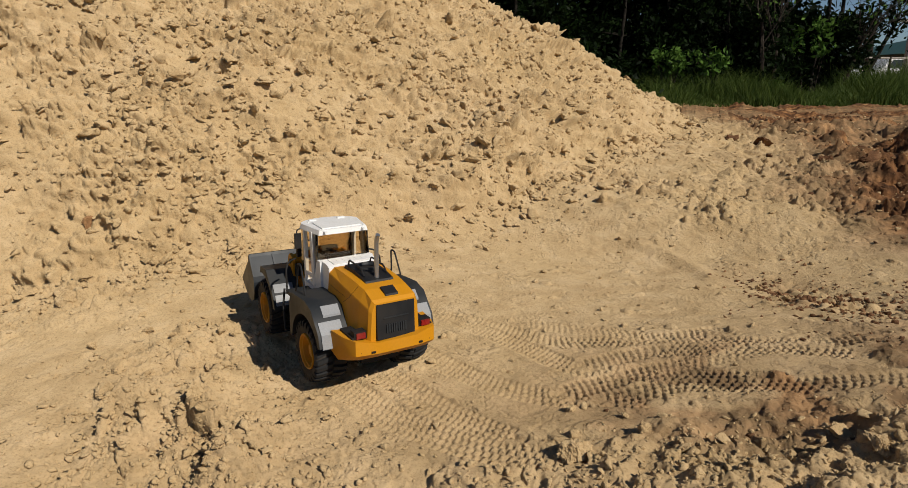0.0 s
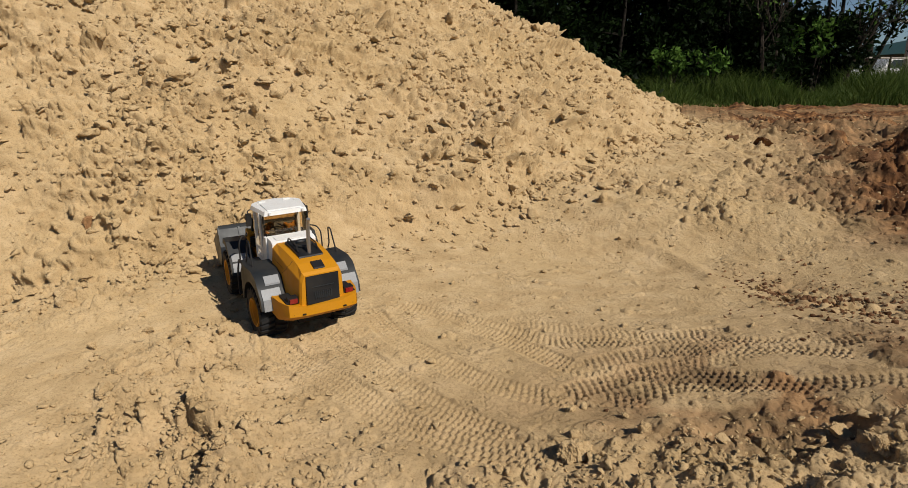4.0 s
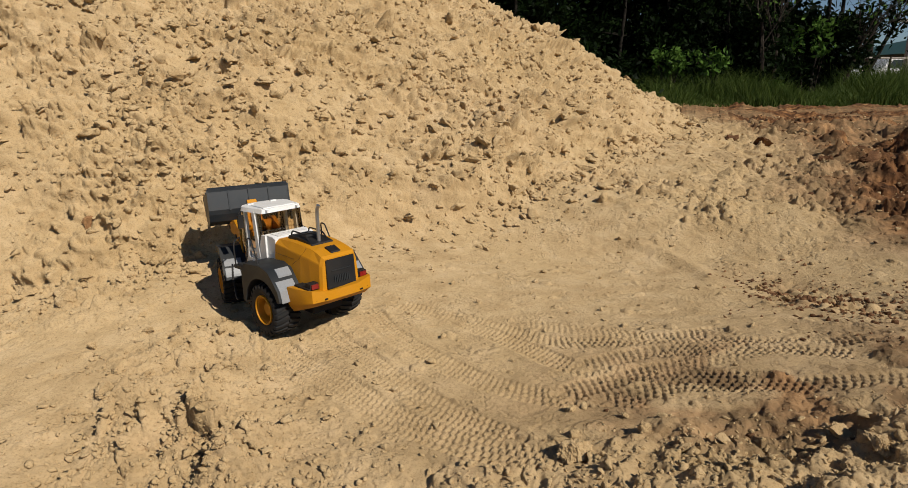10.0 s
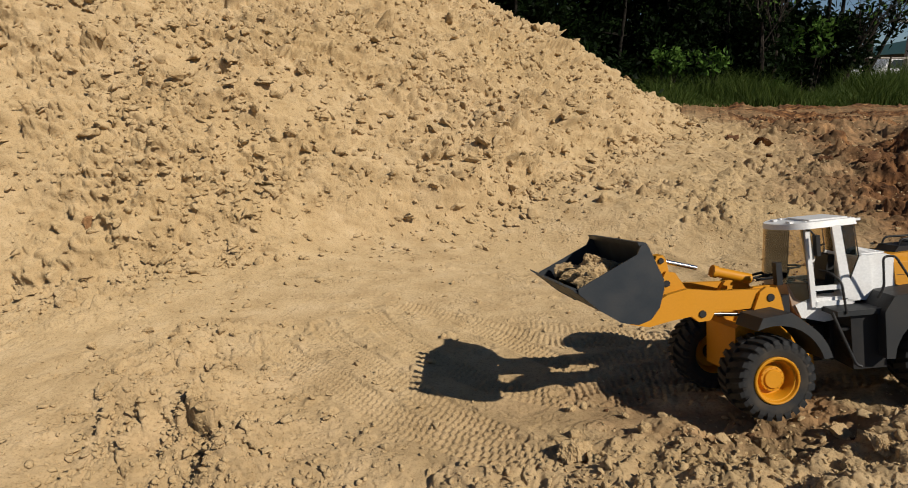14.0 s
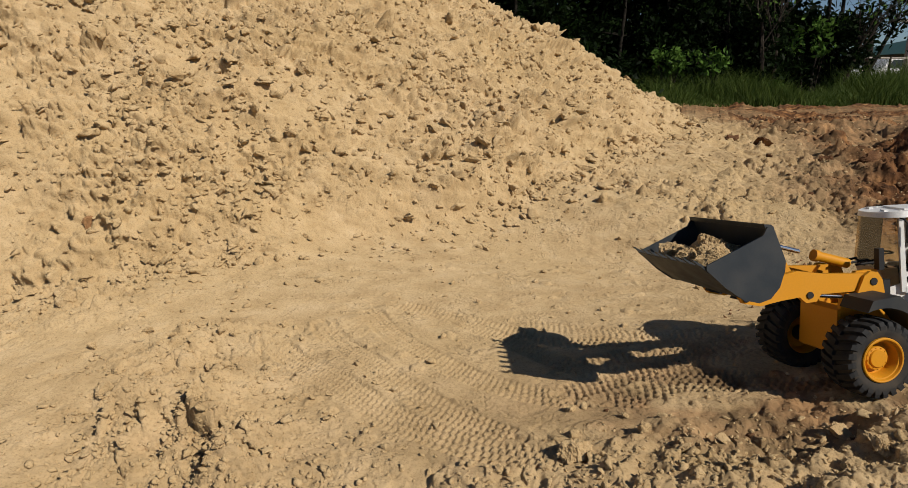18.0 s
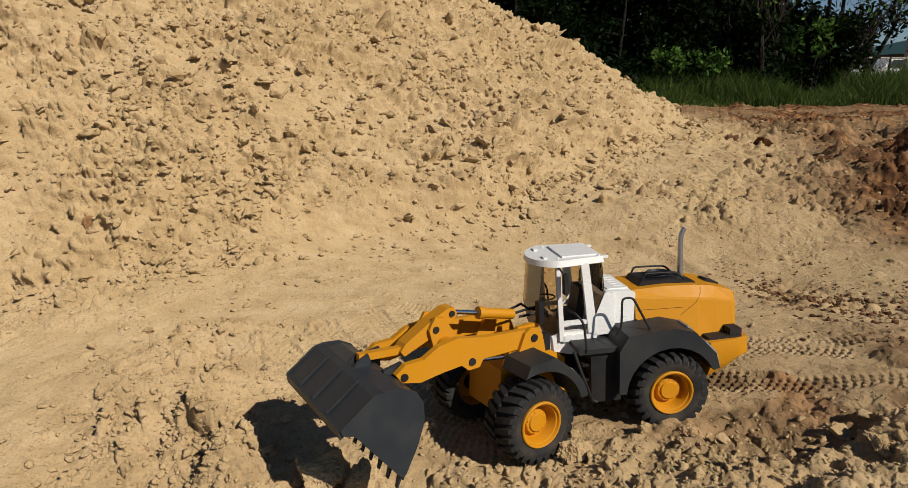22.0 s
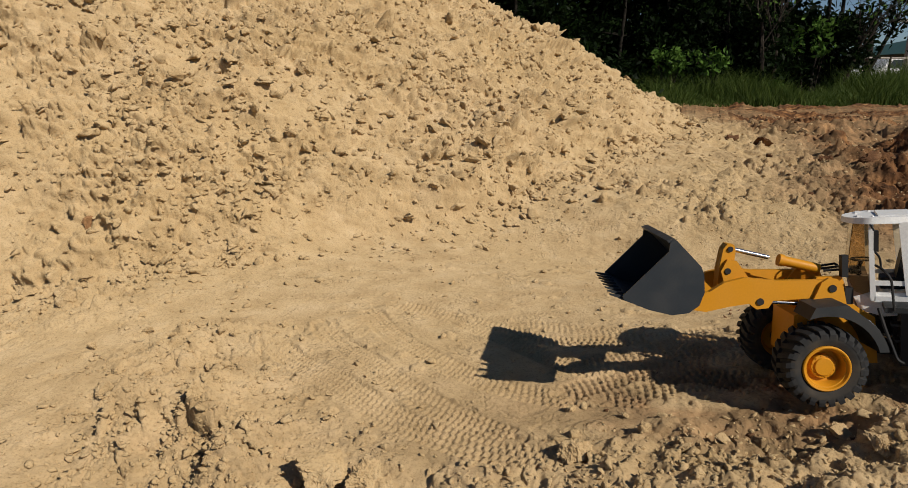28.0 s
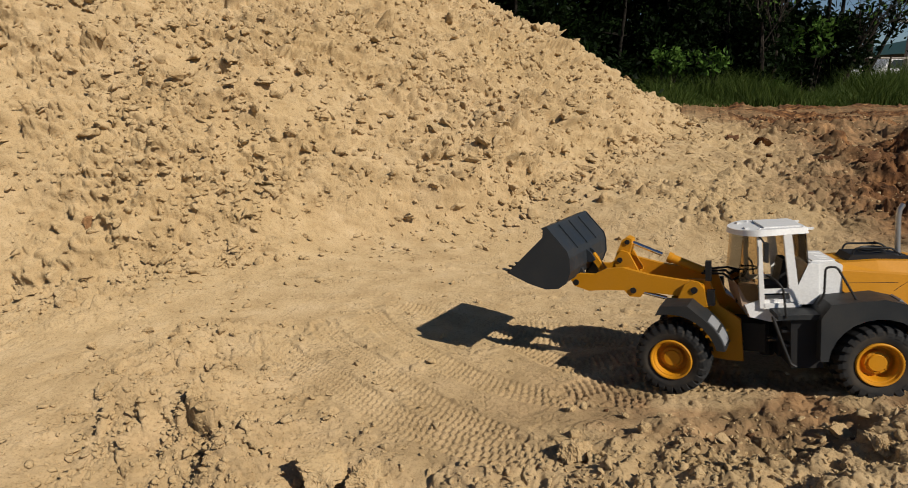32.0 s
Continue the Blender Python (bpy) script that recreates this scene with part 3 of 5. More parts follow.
def make_loader():
    loader = new("wheel_loader")
    tagged(loader, "yellow and white toy wheel loader with grey bucket on sand", "toy loader")
    # rear frame, axle and belly
    part("rear_frame", box(-0.060, 0.100, -0.030, 0.030, 0.046, 0.098), BLACK, loader, "black chassis")
    part("rear_axle", tube([(AXLE, -0.060, REAR_HUB), (AXLE, 0.060, REAR_HUB)], 0.010, 14), BLACK, loader)
    part("pivot_post", tube([(PIVOT, 0, 0.040), (PIVOT, 0, 0.100)], 0.009, 14), BLACK, loader)
    for s in (1, -1):
        part("steering_ram", tube([(0.075, s * 0.022, 0.068), (0.112, s * 0.026, 0.068)], 0.0032, 10), CHROME, loader)
    # bonnet: faceted cross sections from the white cowl back to the grille
    sections = [(0.029, 0.1665, 0.133, 0.032, 0.0405, 0.043), (-0.012, 0.1680, 0.110, 0.033, 0.0415, 0.046), (-0.050, 0.1660, 0.098, 0.0325, 0.0415, 0.046), (-0.075, 0.1625, 0.096, 0.0315, 0.0400, 0.0435), (-0.0985, 0.1555, 0.096, 0.0325, 0.0372, 0.0400), (-0.1035, 0.1515, 0.096, 0.0300, 0.0345, 0.0370)]

    def section(x):
        xs = [r[0] for r in sections][::-1]
        zt, zb, wt, wm, wb = (float(np.interp(x, xs, [r[k] for r in sections][::-1])) for k in range(1, 6))
        return [(wb, zb), (wm, zb + 0.76 * (zt - zb)), (wm * 0.985, zb + 0.80 * (zt - zb)), (wt, zt)]

    def on_side(x, z, s):
        line = section(x)
        return Vector((x, s * (float(np.interp(z, [p[1] for p in line], [p[0] for p in line])) + 0.0001), z))

    bm = bmesh.new()
    rings = []
    for row in sections:
        line = section(row[0])
        rings.append([bm.verts.new((row[0], y, z)) for y, z in [(-p, q) for p, q in line] + line[::-1]])
    for r0, r1 in zip(rings, rings[1:]):
        for i in range(8):
            bm.faces.new([r0[i], r0[(i + 1) % 8], r1[(i + 1) % 8], r1[i]])
    bm.faces.new(rings[0])
    bm.faces.new(rings[-1][::-1])
    hood = part("bonnet", bevel(bm, 0.0009, 1), YELLOW, loader, "yellow engine bonnet")
    for s in (1, -1):
        # joint between the side panel and the tail, and the long crease
        for line in ([(-0.058, 0.1635), (-0.056, 0.157), (-0.048, 0.146), (-0.036, 0.138), (-0.026, 0.131)], [(0.027, 0.1435), (0.010, 0.1430), (-0.012, 0.1425), (-0.036, 0.1420)]):
            fine = [Vector((*a, 0)).lerp(Vector((*b, 0)), k / 6) for a, b in zip(line, line[1:]) for k in range(6)]
            part("panel_seam", tube([on_side(p.x, p.y, s) for p in fine], 0.00025, 6), BLACK, hood)
    grille = part("grille", prism([(-0.1000, 0.1495), (-0.1052, 0.1495), (-0.1080, 0.1005), (-0.1000, 0.1005)], -0.0285, 0.0285, 0.0012), BLACK, loader, "black radiator grille with slats")
    for k in range(9):
        y = -0.014 + 0.0035 * k
        part("slat", prism([(-0.1055, 0.1210), (-0.1082, 0.1210), (-0.1090, 0.1090), (-0.1055, 0.1090)], y - 0.0010, y + 0.0010, 0.0), GREY, grille)
    part("slat", box(-0.1078, -0.1050, -0.019, 0.019, 0.1295, 0.1310, 0.0003), GREY, grille)
    part("hatch", prism([(-0.076, 0.1630), (-0.078, 0.1650), (-0.094, 0.1590), (-0.096, 0.1545), (-0.090, 0.1545)], -0.0095, 0.0095, 0.0015), BLACK, loader, "black bonnet scoop")
    # black engine deck with its rails, and the exhaust
    deck = part("engine_deck", prism([(0.018, 0.166), (0.012, 0.1735), (-0.030, 0.1725), (-0.056, 0.1675), (-0.060, 0.162)], -0.0215, 0.0215, 0.0012), BLACK, loader, "black engine deck cover")
    for s in (1, -1):
        part("deck_rail", tube(rounded([(0.010, s * 0.0175, 0.174), (0.007, s * 0.0175, 0.1815), (-0.034, s * 0.0175, 0.1800), (-0.044, s * 0.0175, 0.171)], 0.005), 0.0013, 8), BLACK, deck)
    part("deck_ring", lathe([(0.0135, 0.002), (0.0155, 0.001), (0.0155, -0.001), (0.0120, -0.001)], 28), GREY, deck).matrix_local = pose(-0.018, 0, 0.1762, 90, 0, 0)
    part("exhaust", tube([(-0.0475, 0, 0.160), (-0.0475, 0, 0.1750), (-0.0475, 0, 0.2080), (-0.0478, 0, 0.2180), (-0.0492, 0, 0.2250), (-0.0530, 0, 0.2315)], [0.0042, 0.0034, 0.0032, 0.0032, 0.0032, 0.0031], 14), EXHAUST, loader, "grey metal exhaust stack", True)
    # counterweight bumper
    top = [(-0.0525, 0.0727), (-0.0850, 0.0680), (-0.1060, 0.0600), (-0.1110, 0.0300), (-0.1110, -0.0300), (-0.1060, -0.0600), (-0.0850, -0.0680), (-0.0525, -0.0727), (-0.0480, -0.0300), (-0.0480, 0.0300)]
    low = [(-0.0530, 0.0640), (-0.0800, 0.0600), (-0.0980, 0.0520), (-0.1030, 0.0300), (-0.1030, -0.0300), (-0.0980, -0.0520), (-0.0800, -0.0600), (-0.0530, -0.0640), (-0.0480, -0.0300), (-0.0480, 0.0300)]
    bm = bmesh.new()
    a = [bm.verts.new((x, y, 0.1045 if abs(y) > 0.035 else 0.0985)) for x, y in top]
    m_ = [bm.verts.new((x * 1.005, y, 0.0740 + 0.009 * min(1, max(0, (-0.053 - x) / 0.05)))) for x, y in top]
    b = [bm.verts.new((x, y, 0.0590 + 0.016 * min(1, max(0, (-0.053 - x) / 0.05)))) for x, y in low]
    for r0, r1 in ((a, m_), (m_, b)):
        for i in range(10):
            bm.faces.new([r0[i], r0[(i + 1) % 10], r1[(i + 1) % 10], r1[i]])
    bm.faces.new(a)
    bm.faces.new(b[::-1])
    bumper = part("counterweight", bevel(bm, 0.0018), YELLOW, loader, "yellow rear counterweight bumper", True)
    for s in (1, -1):
        part("tray", box(-0.098, -0.056, min(s * 0.036, s * 0.061), max(s * 0.036, s * 0.061), 0.1030, 0.1062, 0.0008), BLACK, bumper)
        part("lamp_housing", box(-0.0985, -0.0850, min(s * 0.041, s * 0.058), max(s * 0.041, s * 0.058), 0.1050, 0.1140, 0.0012), BLACK, bumper)
        part("tail_light", box(-0.1012, -0.0980, min(s * 0.043, s * 0.056), max(s * 0.043, s * 0.056), 0.1050, 0.1125, 0.0012), RED, bumper, "red tail light")
        for y in (0.036, 0.050):
            part("slot", box(-0.1122 + (0.0045 if y > 0.04 else 0), -0.1060, s * y - 0.0028, s * y + 0.0028, 0.0855, 0.0878, 0.0003), BLACK, bumper)
        # dark plastic steps, painted silver-grey where they throw back the sun
        for line, y0, y1 in (([(-0.0205, 0.1290), (-0.0225, 0.1300), (-0.0330, 0.1195), (-0.0345, 0.1120), (-0.0320, 0.1120)], 0.050, 0.076), ([(-0.0375, 0.1120), (-0.0400, 0.1130), (-0.0525, 0.0985), (-0.0572, 0.0790), (-0.0550, 0.0790), (-0.0500, 0.0975)], 0.054, 0.0865)):
            part("step_face", prism(line, min(s * y0, s * y1), max(s * y0, s * y1), 0.0006), SILVER_AND_GLARE, loader, "stepped mudguard end with sun glare painted silver-grey")
    # rear mudguards with the platforms and steps
    for s in (1, -1):
        outer = [(0.068, 0.060), (0.067, 0.112), (0.056, 0.1290), (0.000, 0.1335), (-0.024, 0.1270), (-0.050, 0.0985), (-0.055, 0.080)]
        inner = arc(AXLE, REAR_HUB, 0.0560, 155, 5, 12)
        part("rear_mudguard", prism(outer + inner, min(s * 0.040, s * 0.0905), max(s * 0.040, s * 0.0905), 0.0015), GREY, loader, "dark grey rear mudguard", True)
        part("platform", box(0.052, 0.112, min(s * 0.036, s * 0.080), max(s * 0.036, s * 0.080), 0.1085, 0.1145), GREY, loader, "dark grey cab platform")
        part("grab_rail", tube(rounded([(0.068, s * 0.079, 0.126), (0.061, s * 0.079, 0.138), (0.0590, s * 0.077, 0.1715), (0.0465, s * 0.077, 0.1715), (0.026, s * 0.079, 0.131)], 0.005), 0.0014, 8), BLACK, loader, "black bent grab rail", True)
        ladder = part("ladder", tube(rounded([(0.118, s * 0.080, 0.114), (0.112, s * 0.085, 0.092), (0.100, s * 0.088, 0.056), (0.094, s * 0.088, 0.053)], 0.004), 0.0018, 8), BLACK, loader, "black access ladder", True)
        part("ladder_rail", tube([(0.076, s * 0.071, 0.110), (0.074, s * 0.071, 0.080), (0.072, s * 0.071, 0.052)], 0.0014, 8), BLACK, ladder)
        for k in range(3):
            z = 0.056 + 0.018 * k
            part("rung", box(0.074, 0.097 + 0.004 * k, min(s * 0.055, s * 0.071), max(s * 0.055, s * 0.071), z - 0.0015, z + 0.0015, 0.0006), BLACK, ladder)
        part("tank", box(0.060, 0.096, min(s * 0.030, s * 0.074), max(s * 0.030, s * 0.074), 0.046, 0.108, 0.003), BLACK, loader, "black tank below the cab")
        part("hand_rail", tube(rounded([(0.120, s * 0.060, 0.160), (0.114, s * 0.074, 0.158), (0.106, s * 0.080, 0.148), (0.103, s * 0.081, 0.112)], 0.006), 0.0014, 8), BLACK, loader, "black cab hand rail", True)
        part("mirror_arm", tube(rounded([(0.125, s * 0.044, 0.2060), (0.124, s * 0.054, 0.2050), (0.1215, s * 0.0555, 0.200)], 0.003), 0.0011, 8), BLACK, loader)
        part("mirror", box(0.1170, 0.1215, min(s * 0.050, s * 0.0600), max(s * 0.050, s * 0.0600), 0.1760, 0.2000, 0.0012), BLACK, loader, "black wing mirror")
    # white cowl behind the cab and the cab itself
    cowl = part("cowl", prism([(0.0285, 0.1300), (0.0285, 0.1655), (0.036, 0.1690), (0.064, 0.1695), (0.070, 0.1640), (0.074, 0.1180), (0.060, 0.1180)], -0.0405, 0.0405, 0.003), WHITE, loader, "white cowl behind the cab", True)
    part("lid", box(0.034, 0.060, -0.031, 0.031, 0.1690, 0.1706, 0.0006), WHITE, cowl, "white flat lid")
    for k in range(5):
        part("rib", box(0.037, 0.050, -0.020 + 0.0100 * k, -0.0185 + 0.0100 * k, 0.1704, 0.1711, 0.0002), WHITE, cowl)
    for s in (1, -1):
        part("vent", box(0.034, 0.052, min(s * 0.0400, s * 0.0409), max(s * 0.0400, s * 0.0409), 0.137, 0.1385, 0.0002), WHITE, cowl)
    cab = part("cab", prism([(0.074, 0.1140), (0.074, 0.1240), (0.124, 0.1240), (0.141, 0.1180), (0.135, 0.1020), (0.110, 0.0950), (0.085, 0.0980)], -0.0400, 0.0400, 0.003), WHITE, loader, "white driver's cab", True)
    part("cab_nose", prism([(0.1260, 0.1430), (0.1488, 0.1430), (0.1440, 0.1170), (0.1360, 0.1010), (0.1200, 0.0985)], -0.0375, 0.0375, 0.003), SKIRT, cab, "brownish lower cab front", True)
    roof_line = [(0.0660, 0.0385), (0.0670, 0.0405), (0.0980, 0.0455)] + [(0.1180 + 0.0358 * math.cos(a), 0.0500 * math.sin(a)) for a in np.linspace(1.45, 0.0, 14)]
    roof_line = roof_line + [(x, -y) for x, y in roof_line[-2::-1]]
    bm = bmesh.new()
    lo = [bm.verts.new((x, y, 0.2068)) for x, y in roof_line]
    hi = [bm.verts.new((0.110 + (x - 0.110) * 0.97, y * 0.95, 0.2142 - 0.0012 * smoothstep(0.125, 0.155, x))) for x, y in roof_line]
    bm.faces.new(lo[::-1])
    bm.faces.new(hi)
    for i in range(len(lo)):
        bm.faces.new([lo[i], lo[(i + 1) % len(lo)], hi[(i + 1) % len(lo)], hi[i]])
    roof = part("roof", bevel(bm, 0.0016), WHITE, cab, "white overhanging cab roof", True)
    part("roof_panel", box(0.073, 0.116, -0.0320, 0.0320, 0.2136, 0.2160, 0.001), WHITE, roof)
    for s in (1, -1):
        for x in (0.072, 0.122):
            part("roof_stud", tube([(x, s * 0.036, 0.2136), (x, s * 0.036, 0.2154)], 0.0014, 8), WHITE, roof)
        part("roof_tab", box(0.0590, 0.0680, s * 0.0310 - 0.002, s * 0.0310 + 0.002, 0.2100, 0.2128, 0.0006), WHITE, roof)
        part("lamp_pod", box(0.1330, 0.1375, s * 0.024 - 0.006, s * 0.024 + 0.006, 0.2130, 0.2156, 0.001), WHITE, roof)
        # pillars: rear corner, door post, front post
        part("rear_quarter", prism([(0.056, 0.1180), (0.0840, 0.1180), (0.0805, 0.1400), (0.0680, 0.1690), (0.056, 0.1690)], min(s * 0.0395, s * 0.0440), max(s * 0.0395, s * 0.0440), 0.0006), WHITE, cab, "white panel behind the door")
        part("window_edge", tube([(0.0805, s * 0.0425, 0.1405), (0.0680, s * 0.0425, 0.1690), (0.0702, s * 0.0405, 0.2075)], 0.0006, 6), BLACK, cab, "black rubber window edge")
        part("door_post", prism([(0.0775, 0.1220), (0.0885, 0.1220), (0.0965, 0.2080), (0.0870, 0.2080)], min(s * 0.0395, s * 0.0445), max(s * 0.0395, s * 0.0445), 0.0010), WHITE, cab, "white slanted door post")
        part("front_pillar", prism([(0.1180, 0.1140), (0.1240, 0.1140), (0.1265, 0.2080), (0.1215, 0.2080)], min(s * 0.0385, s * 0.0440), max(s * 0.0385, s * 0.0440), 0.0010), WHITE, cab)
        door = part("door_frame", prism([(0.0860, 0.1330), (0.1210, 0.1330), (0.1210, 0.1385), (0.0860, 0.1385)], min(s * 0.0400, s * 0.0435), max(s * 0.0400, s * 0.0435), 0.0006), WHITE, cab, "white door rail")
        part("door_sill", prism([(0.0780, 0.1130), (0.1200, 0.1130), (0.1200, 0.1200), (0.0780, 0.1200)], min(s * 0.0400, s * 0.0440), max(s * 0.0400, s * 0.0440), 0.0006), WHITE, cab)
        part("side_pane", prism([(0.0682, 0.1690), (0.0805, 0.1405), (0.0895, 0.2068), (0.0705, 0.2068)], min(s * 0.0412, s * 0.0420), max(s * 0.0412, s * 0.0420), 0.0), GLASS, cab, "smoked amber side window")
        part("front_side_pane", prism([(0.1245, 0.1180), (0.1400, 0.1250), (0.1490, 0.1450), (0.1425, 0.2068), (0.1268, 0.2068)], min(s * 0.0392, s * 0.0400), max(s * 0.0392, s * 0.0400), 0.0), GLASS, cab, "smoked amber quarter window")
    part("windscreen", prism([(0.1482, 0.1440), (0.1490, 0.1440), (0.1425, 0.2068), (0.1417, 0.2068)], -0.0385, 0.0385, 0.0), GLASS, cab, "smoked amber windscreen")
    part("rear_window", prism([(0.0680, 0.1695), (0.0688, 0.1695), (0.0710, 0.2068), (0.0702, 0.2068)], -0.0385, 0.0385, 0.0), GLASS, cab, "smoked amber rear window")
    seat = part("driver_seat", prism([(0.086, 0.124), (0.112, 0.124), (0.112, 0.137), (0.096, 0.139), (0.090, 0.170), (0.083, 0.170)], -0.016, 0.016, 0.003), BLACK, cab, "black driver's seat")
    wheel_rim = part("steering_wheel", lathe([(0.0125, 0.0012), (0.0140, 0.0), (0.0125, -0.0012), (0.0112, 0.0)], 24), BLACK, cab, "black steering wheel", True)
    wheel_rim.matrix_local = pose(0.130, 0, 0.158, 90, 0, 0) @ pose(0, 0, 0, 0, 0, 0)
    part("steering_column", tube([(0.141, 0, 0.126), (0.131, 0, 0.157)], 0.0026, 8), BLACK, cab)
    part("dashboard", box(0.132, 0.1435, -0.022, 0.022, 0.120, 0.146, 0.003), BLACK, cab)

    # front frame, at the pivot
    front = part("front_frame", prism([(0.066, 0.146), (0.094, 0.146), (0.112, 0.124), (0.118, 0.090), (0.118, 0.042), (0.060, 0.040), (0.046, 0.038), (0.025, 0.038), (0.028, 0.094), (0.054, 0.112)], 0.0285, 0.0345, 0.0010), YELLOW, loader, "yellow front frame")
    part("frame_plate", prism([(0.066, 0.146), (0.094, 0.146), (0.112, 0.124), (0.118, 0.090), (0.118, 0.042), (0.060, 0.040), (0.046, 0.038), (0.025, 0.038), (0.028, 0.094), (0.054, 0.112)], -0.0345, -0.0285, 0.0010), YELLOW, front)
    part("frame_web", box(0.052, 0.114, -0.029, 0.029, 0.048, 0.094, 0.002), YELLOW, front)
    part("frame_neck", box(0.0, 0.060, -0.020, 0.020, 0.048, 0.086, 0.003), BLACK, front)
    part("front_plate", prism([(0.112, 0.040), (0.124, 0.046), (0.120, 0.100), (0.112, 0.104)], -0.034, 0.034, 0.002), YELLOW, front, "sloping yellow front plate")
    part("front_axle", tube([(FRONT, -0.060, FRONT_HUB), (FRONT, 0.060, FRONT_HUB)], 0.010, 14), BLACK, front)
    for s in (1, -1):
        outer = [(0.125, 0.108)] + [(FRONT + 0.012, 0.1215), (FRONT - 0.022, 0.1235)] + arc(FRONT, FRONT_HUB + 0.003, 0.0680, 128, 168, 7)
        part("front_mudguard", prism(outer + arc(FRONT, FRONT_HUB + 0.003, 0.0580, 166, 72, 14), min(s * 0.0440, s * 0.0900), max(s * 0.0440, s * 0.0900), 0.0014), GREY, front, "dark grey front mudguard", True)
        panel = part("mudguard_panel", prism(arc(FRONT, FRONT_HUB + 0.003, 0.0690, 132, 163, 8) + arc(FRONT, FRONT_HUB + 0.003, 0.0672, 163, 132, 8), min(s * 0.054, s * 0.086), max(s * 0.054, s * 0.086), 0.0004), SILVER_AND_GLARE, front, "silver-grey panel at the back of the mudguard")
        part("panel_bar", prism(arc(FRONT, FRONT_HUB + 0.003, 0.0696, 145, 148, 3) + arc(FRONT, FRONT_HUB + 0.003, 0.0686, 148, 145, 3), min(s * 0.054, s * 0.086), max(s * 0.054, s * 0.086), 0.0), GREY, panel)
        part("pivot_plate", prism([(0.066, 0.112), (0.108, 0.112), (0.094, 0.142), (0.086, 0.147), (0.076, 0.145), (0.070, 0.136)], min(s * 0.0435, s * 0.0480), max(s * 0.0435, s * 0.0480), 0.001), YELLOW, front, "yellow bracket round the arm pin")
        part("pin", tube([(LIFT_PIN[0], s * 0.0475, LIFT_PIN[1]), (LIFT_PIN[0], s * 0.0495, LIFT_PIN[1])], 0.0045, 12), BLACK, front)
        part("fitting", box(0.058, 0.067, min(s * 0.036, s * 0.046), max(s * 0.036, s * 0.046), 0.114, 0.134, 0.002), BLACK, front, "black hydraulic fitting")
        part("lift_bracket", prism([(0.086, 0.104), (0.112, 0.110), (0.112, 0.120), (0.086, 0.124)], min(s * 0.0345, s * 0.0430), max(s * 0.0345, s * 0.0430), 0.001), YELLOW, front)
    part("work_lamp", box(0.062, 0.069, 0.034, 0.042, 0.146, 0.172, 0.0015), BLACK, front, "black work lamp on a stalk")
    for k in range(3):
        y = -0.014 + 0.014 * k
        part("hose", tube([(0.035, y, 0.112), (0.030, y * 1.3, 0.136), (0.050, y * 1.5, 0.152), (0.078, y, 0.150)], 0.0016, 8), BLACK, front, "black hydraulic hose", True)

    # lifting arm: two plates and the cross tube, in the arm's own line
    outline = [(-0.010, 0.008), (-0.012, -0.006), (0.004, -0.011), (0.066, -0.008), (0.072, -0.016), (0.086, -0.016), (0.094, -0.008), (0.118, -0.009), (0.145, -0.012), (0.166, -0.006), (0.172, 0.004), (0.160, 0.012), (0.138, 0.012), (0.120, 0.021), (0.096, 0.024), (0.060, 0.016)]
    arm = part("lift_arm", prism(outline, 0.0350, 0.0430, 0.0012), YELLOW, loader, "yellow lifting arm")
    part("arm_plate", prism(outline, -0.0430, -0.0350, 0.0012), YELLOW, arm)
    part("cross_tube", tube([(0.098, -0.0350, 0.008), (0.098, 0.0350, 0.008)], 0.0110, 18), YELLOW, arm, "yellow cross tube", True)
    for s in (1, -1):
        part("crank_ear", prism([(0.080, 0.012), (0.112, 0.010), (0.115, 0.030), (0.106, 0.043), (0.095, 0.040)], s * 0.0125 - 0.0025, s * 0.0125 + 0.0025, 0.0010), YELLOW, arm)
        for x, z in ((0.0, 0.0), RAM_PIN, HINGE):
            part("pin", tube([(x, s * 0.0340, z), (x, s * 0.0448, z)], 0.0042, 12), BLACK, arm)
    part("pin", tube([(CRANK_PIN[0], -0.0165, CRANK_PIN[1]), (CRANK_PIN[0], 0.0165, CRANK_PIN[1])], 0.0038, 12), BLACK, arm)
    crank = part("bell_crank", prism([(-0.007, 0.026), (-0.004, 0.033), (0.004, 0.033), (0.008, 0.026), (0.009, 0.004), (0.007, -0.036), (0.003, -0.045), (-0.004, -0.044), (-0.008, -0.004)], -0.0095, 0.0095, 0.0014), YELLOW, loader, "yellow bell crank")
    part("pin", tube([(0, -0.0115, CRANK_UP), (0, 0.0115, CRANK_UP)], 0.0034, 12), BLACK, crank)
    link_bar = part("tilt_link", prism([(-0.005, -0.004), (LINK + 0.004, -0.004), (LINK + 0.004, 0.004), (-0.005, 0.004)], -0.0045, 0.0045, 0.0012), YELLOW, loader, "yellow tilt link")
    barrel = part("tilt_cylinder", tube([(0, 0, 0), (0.046, 0, 0)], 0.0062, 16), YELLOW, loader, "yellow tilt cylinder", True)
    part("gland", tube([(0.044, 0, 0), (0.050, 0, 0)], 0.0075, 16), YELLOW, barrel, smooth=True)
    rod = part("tilt_rod", tube([(0, 0, 0), (-0.050, 0, 0)], 0.0028, 12), CHROME, loader, "polished tilt rod", True)
    rams, rods = [], []
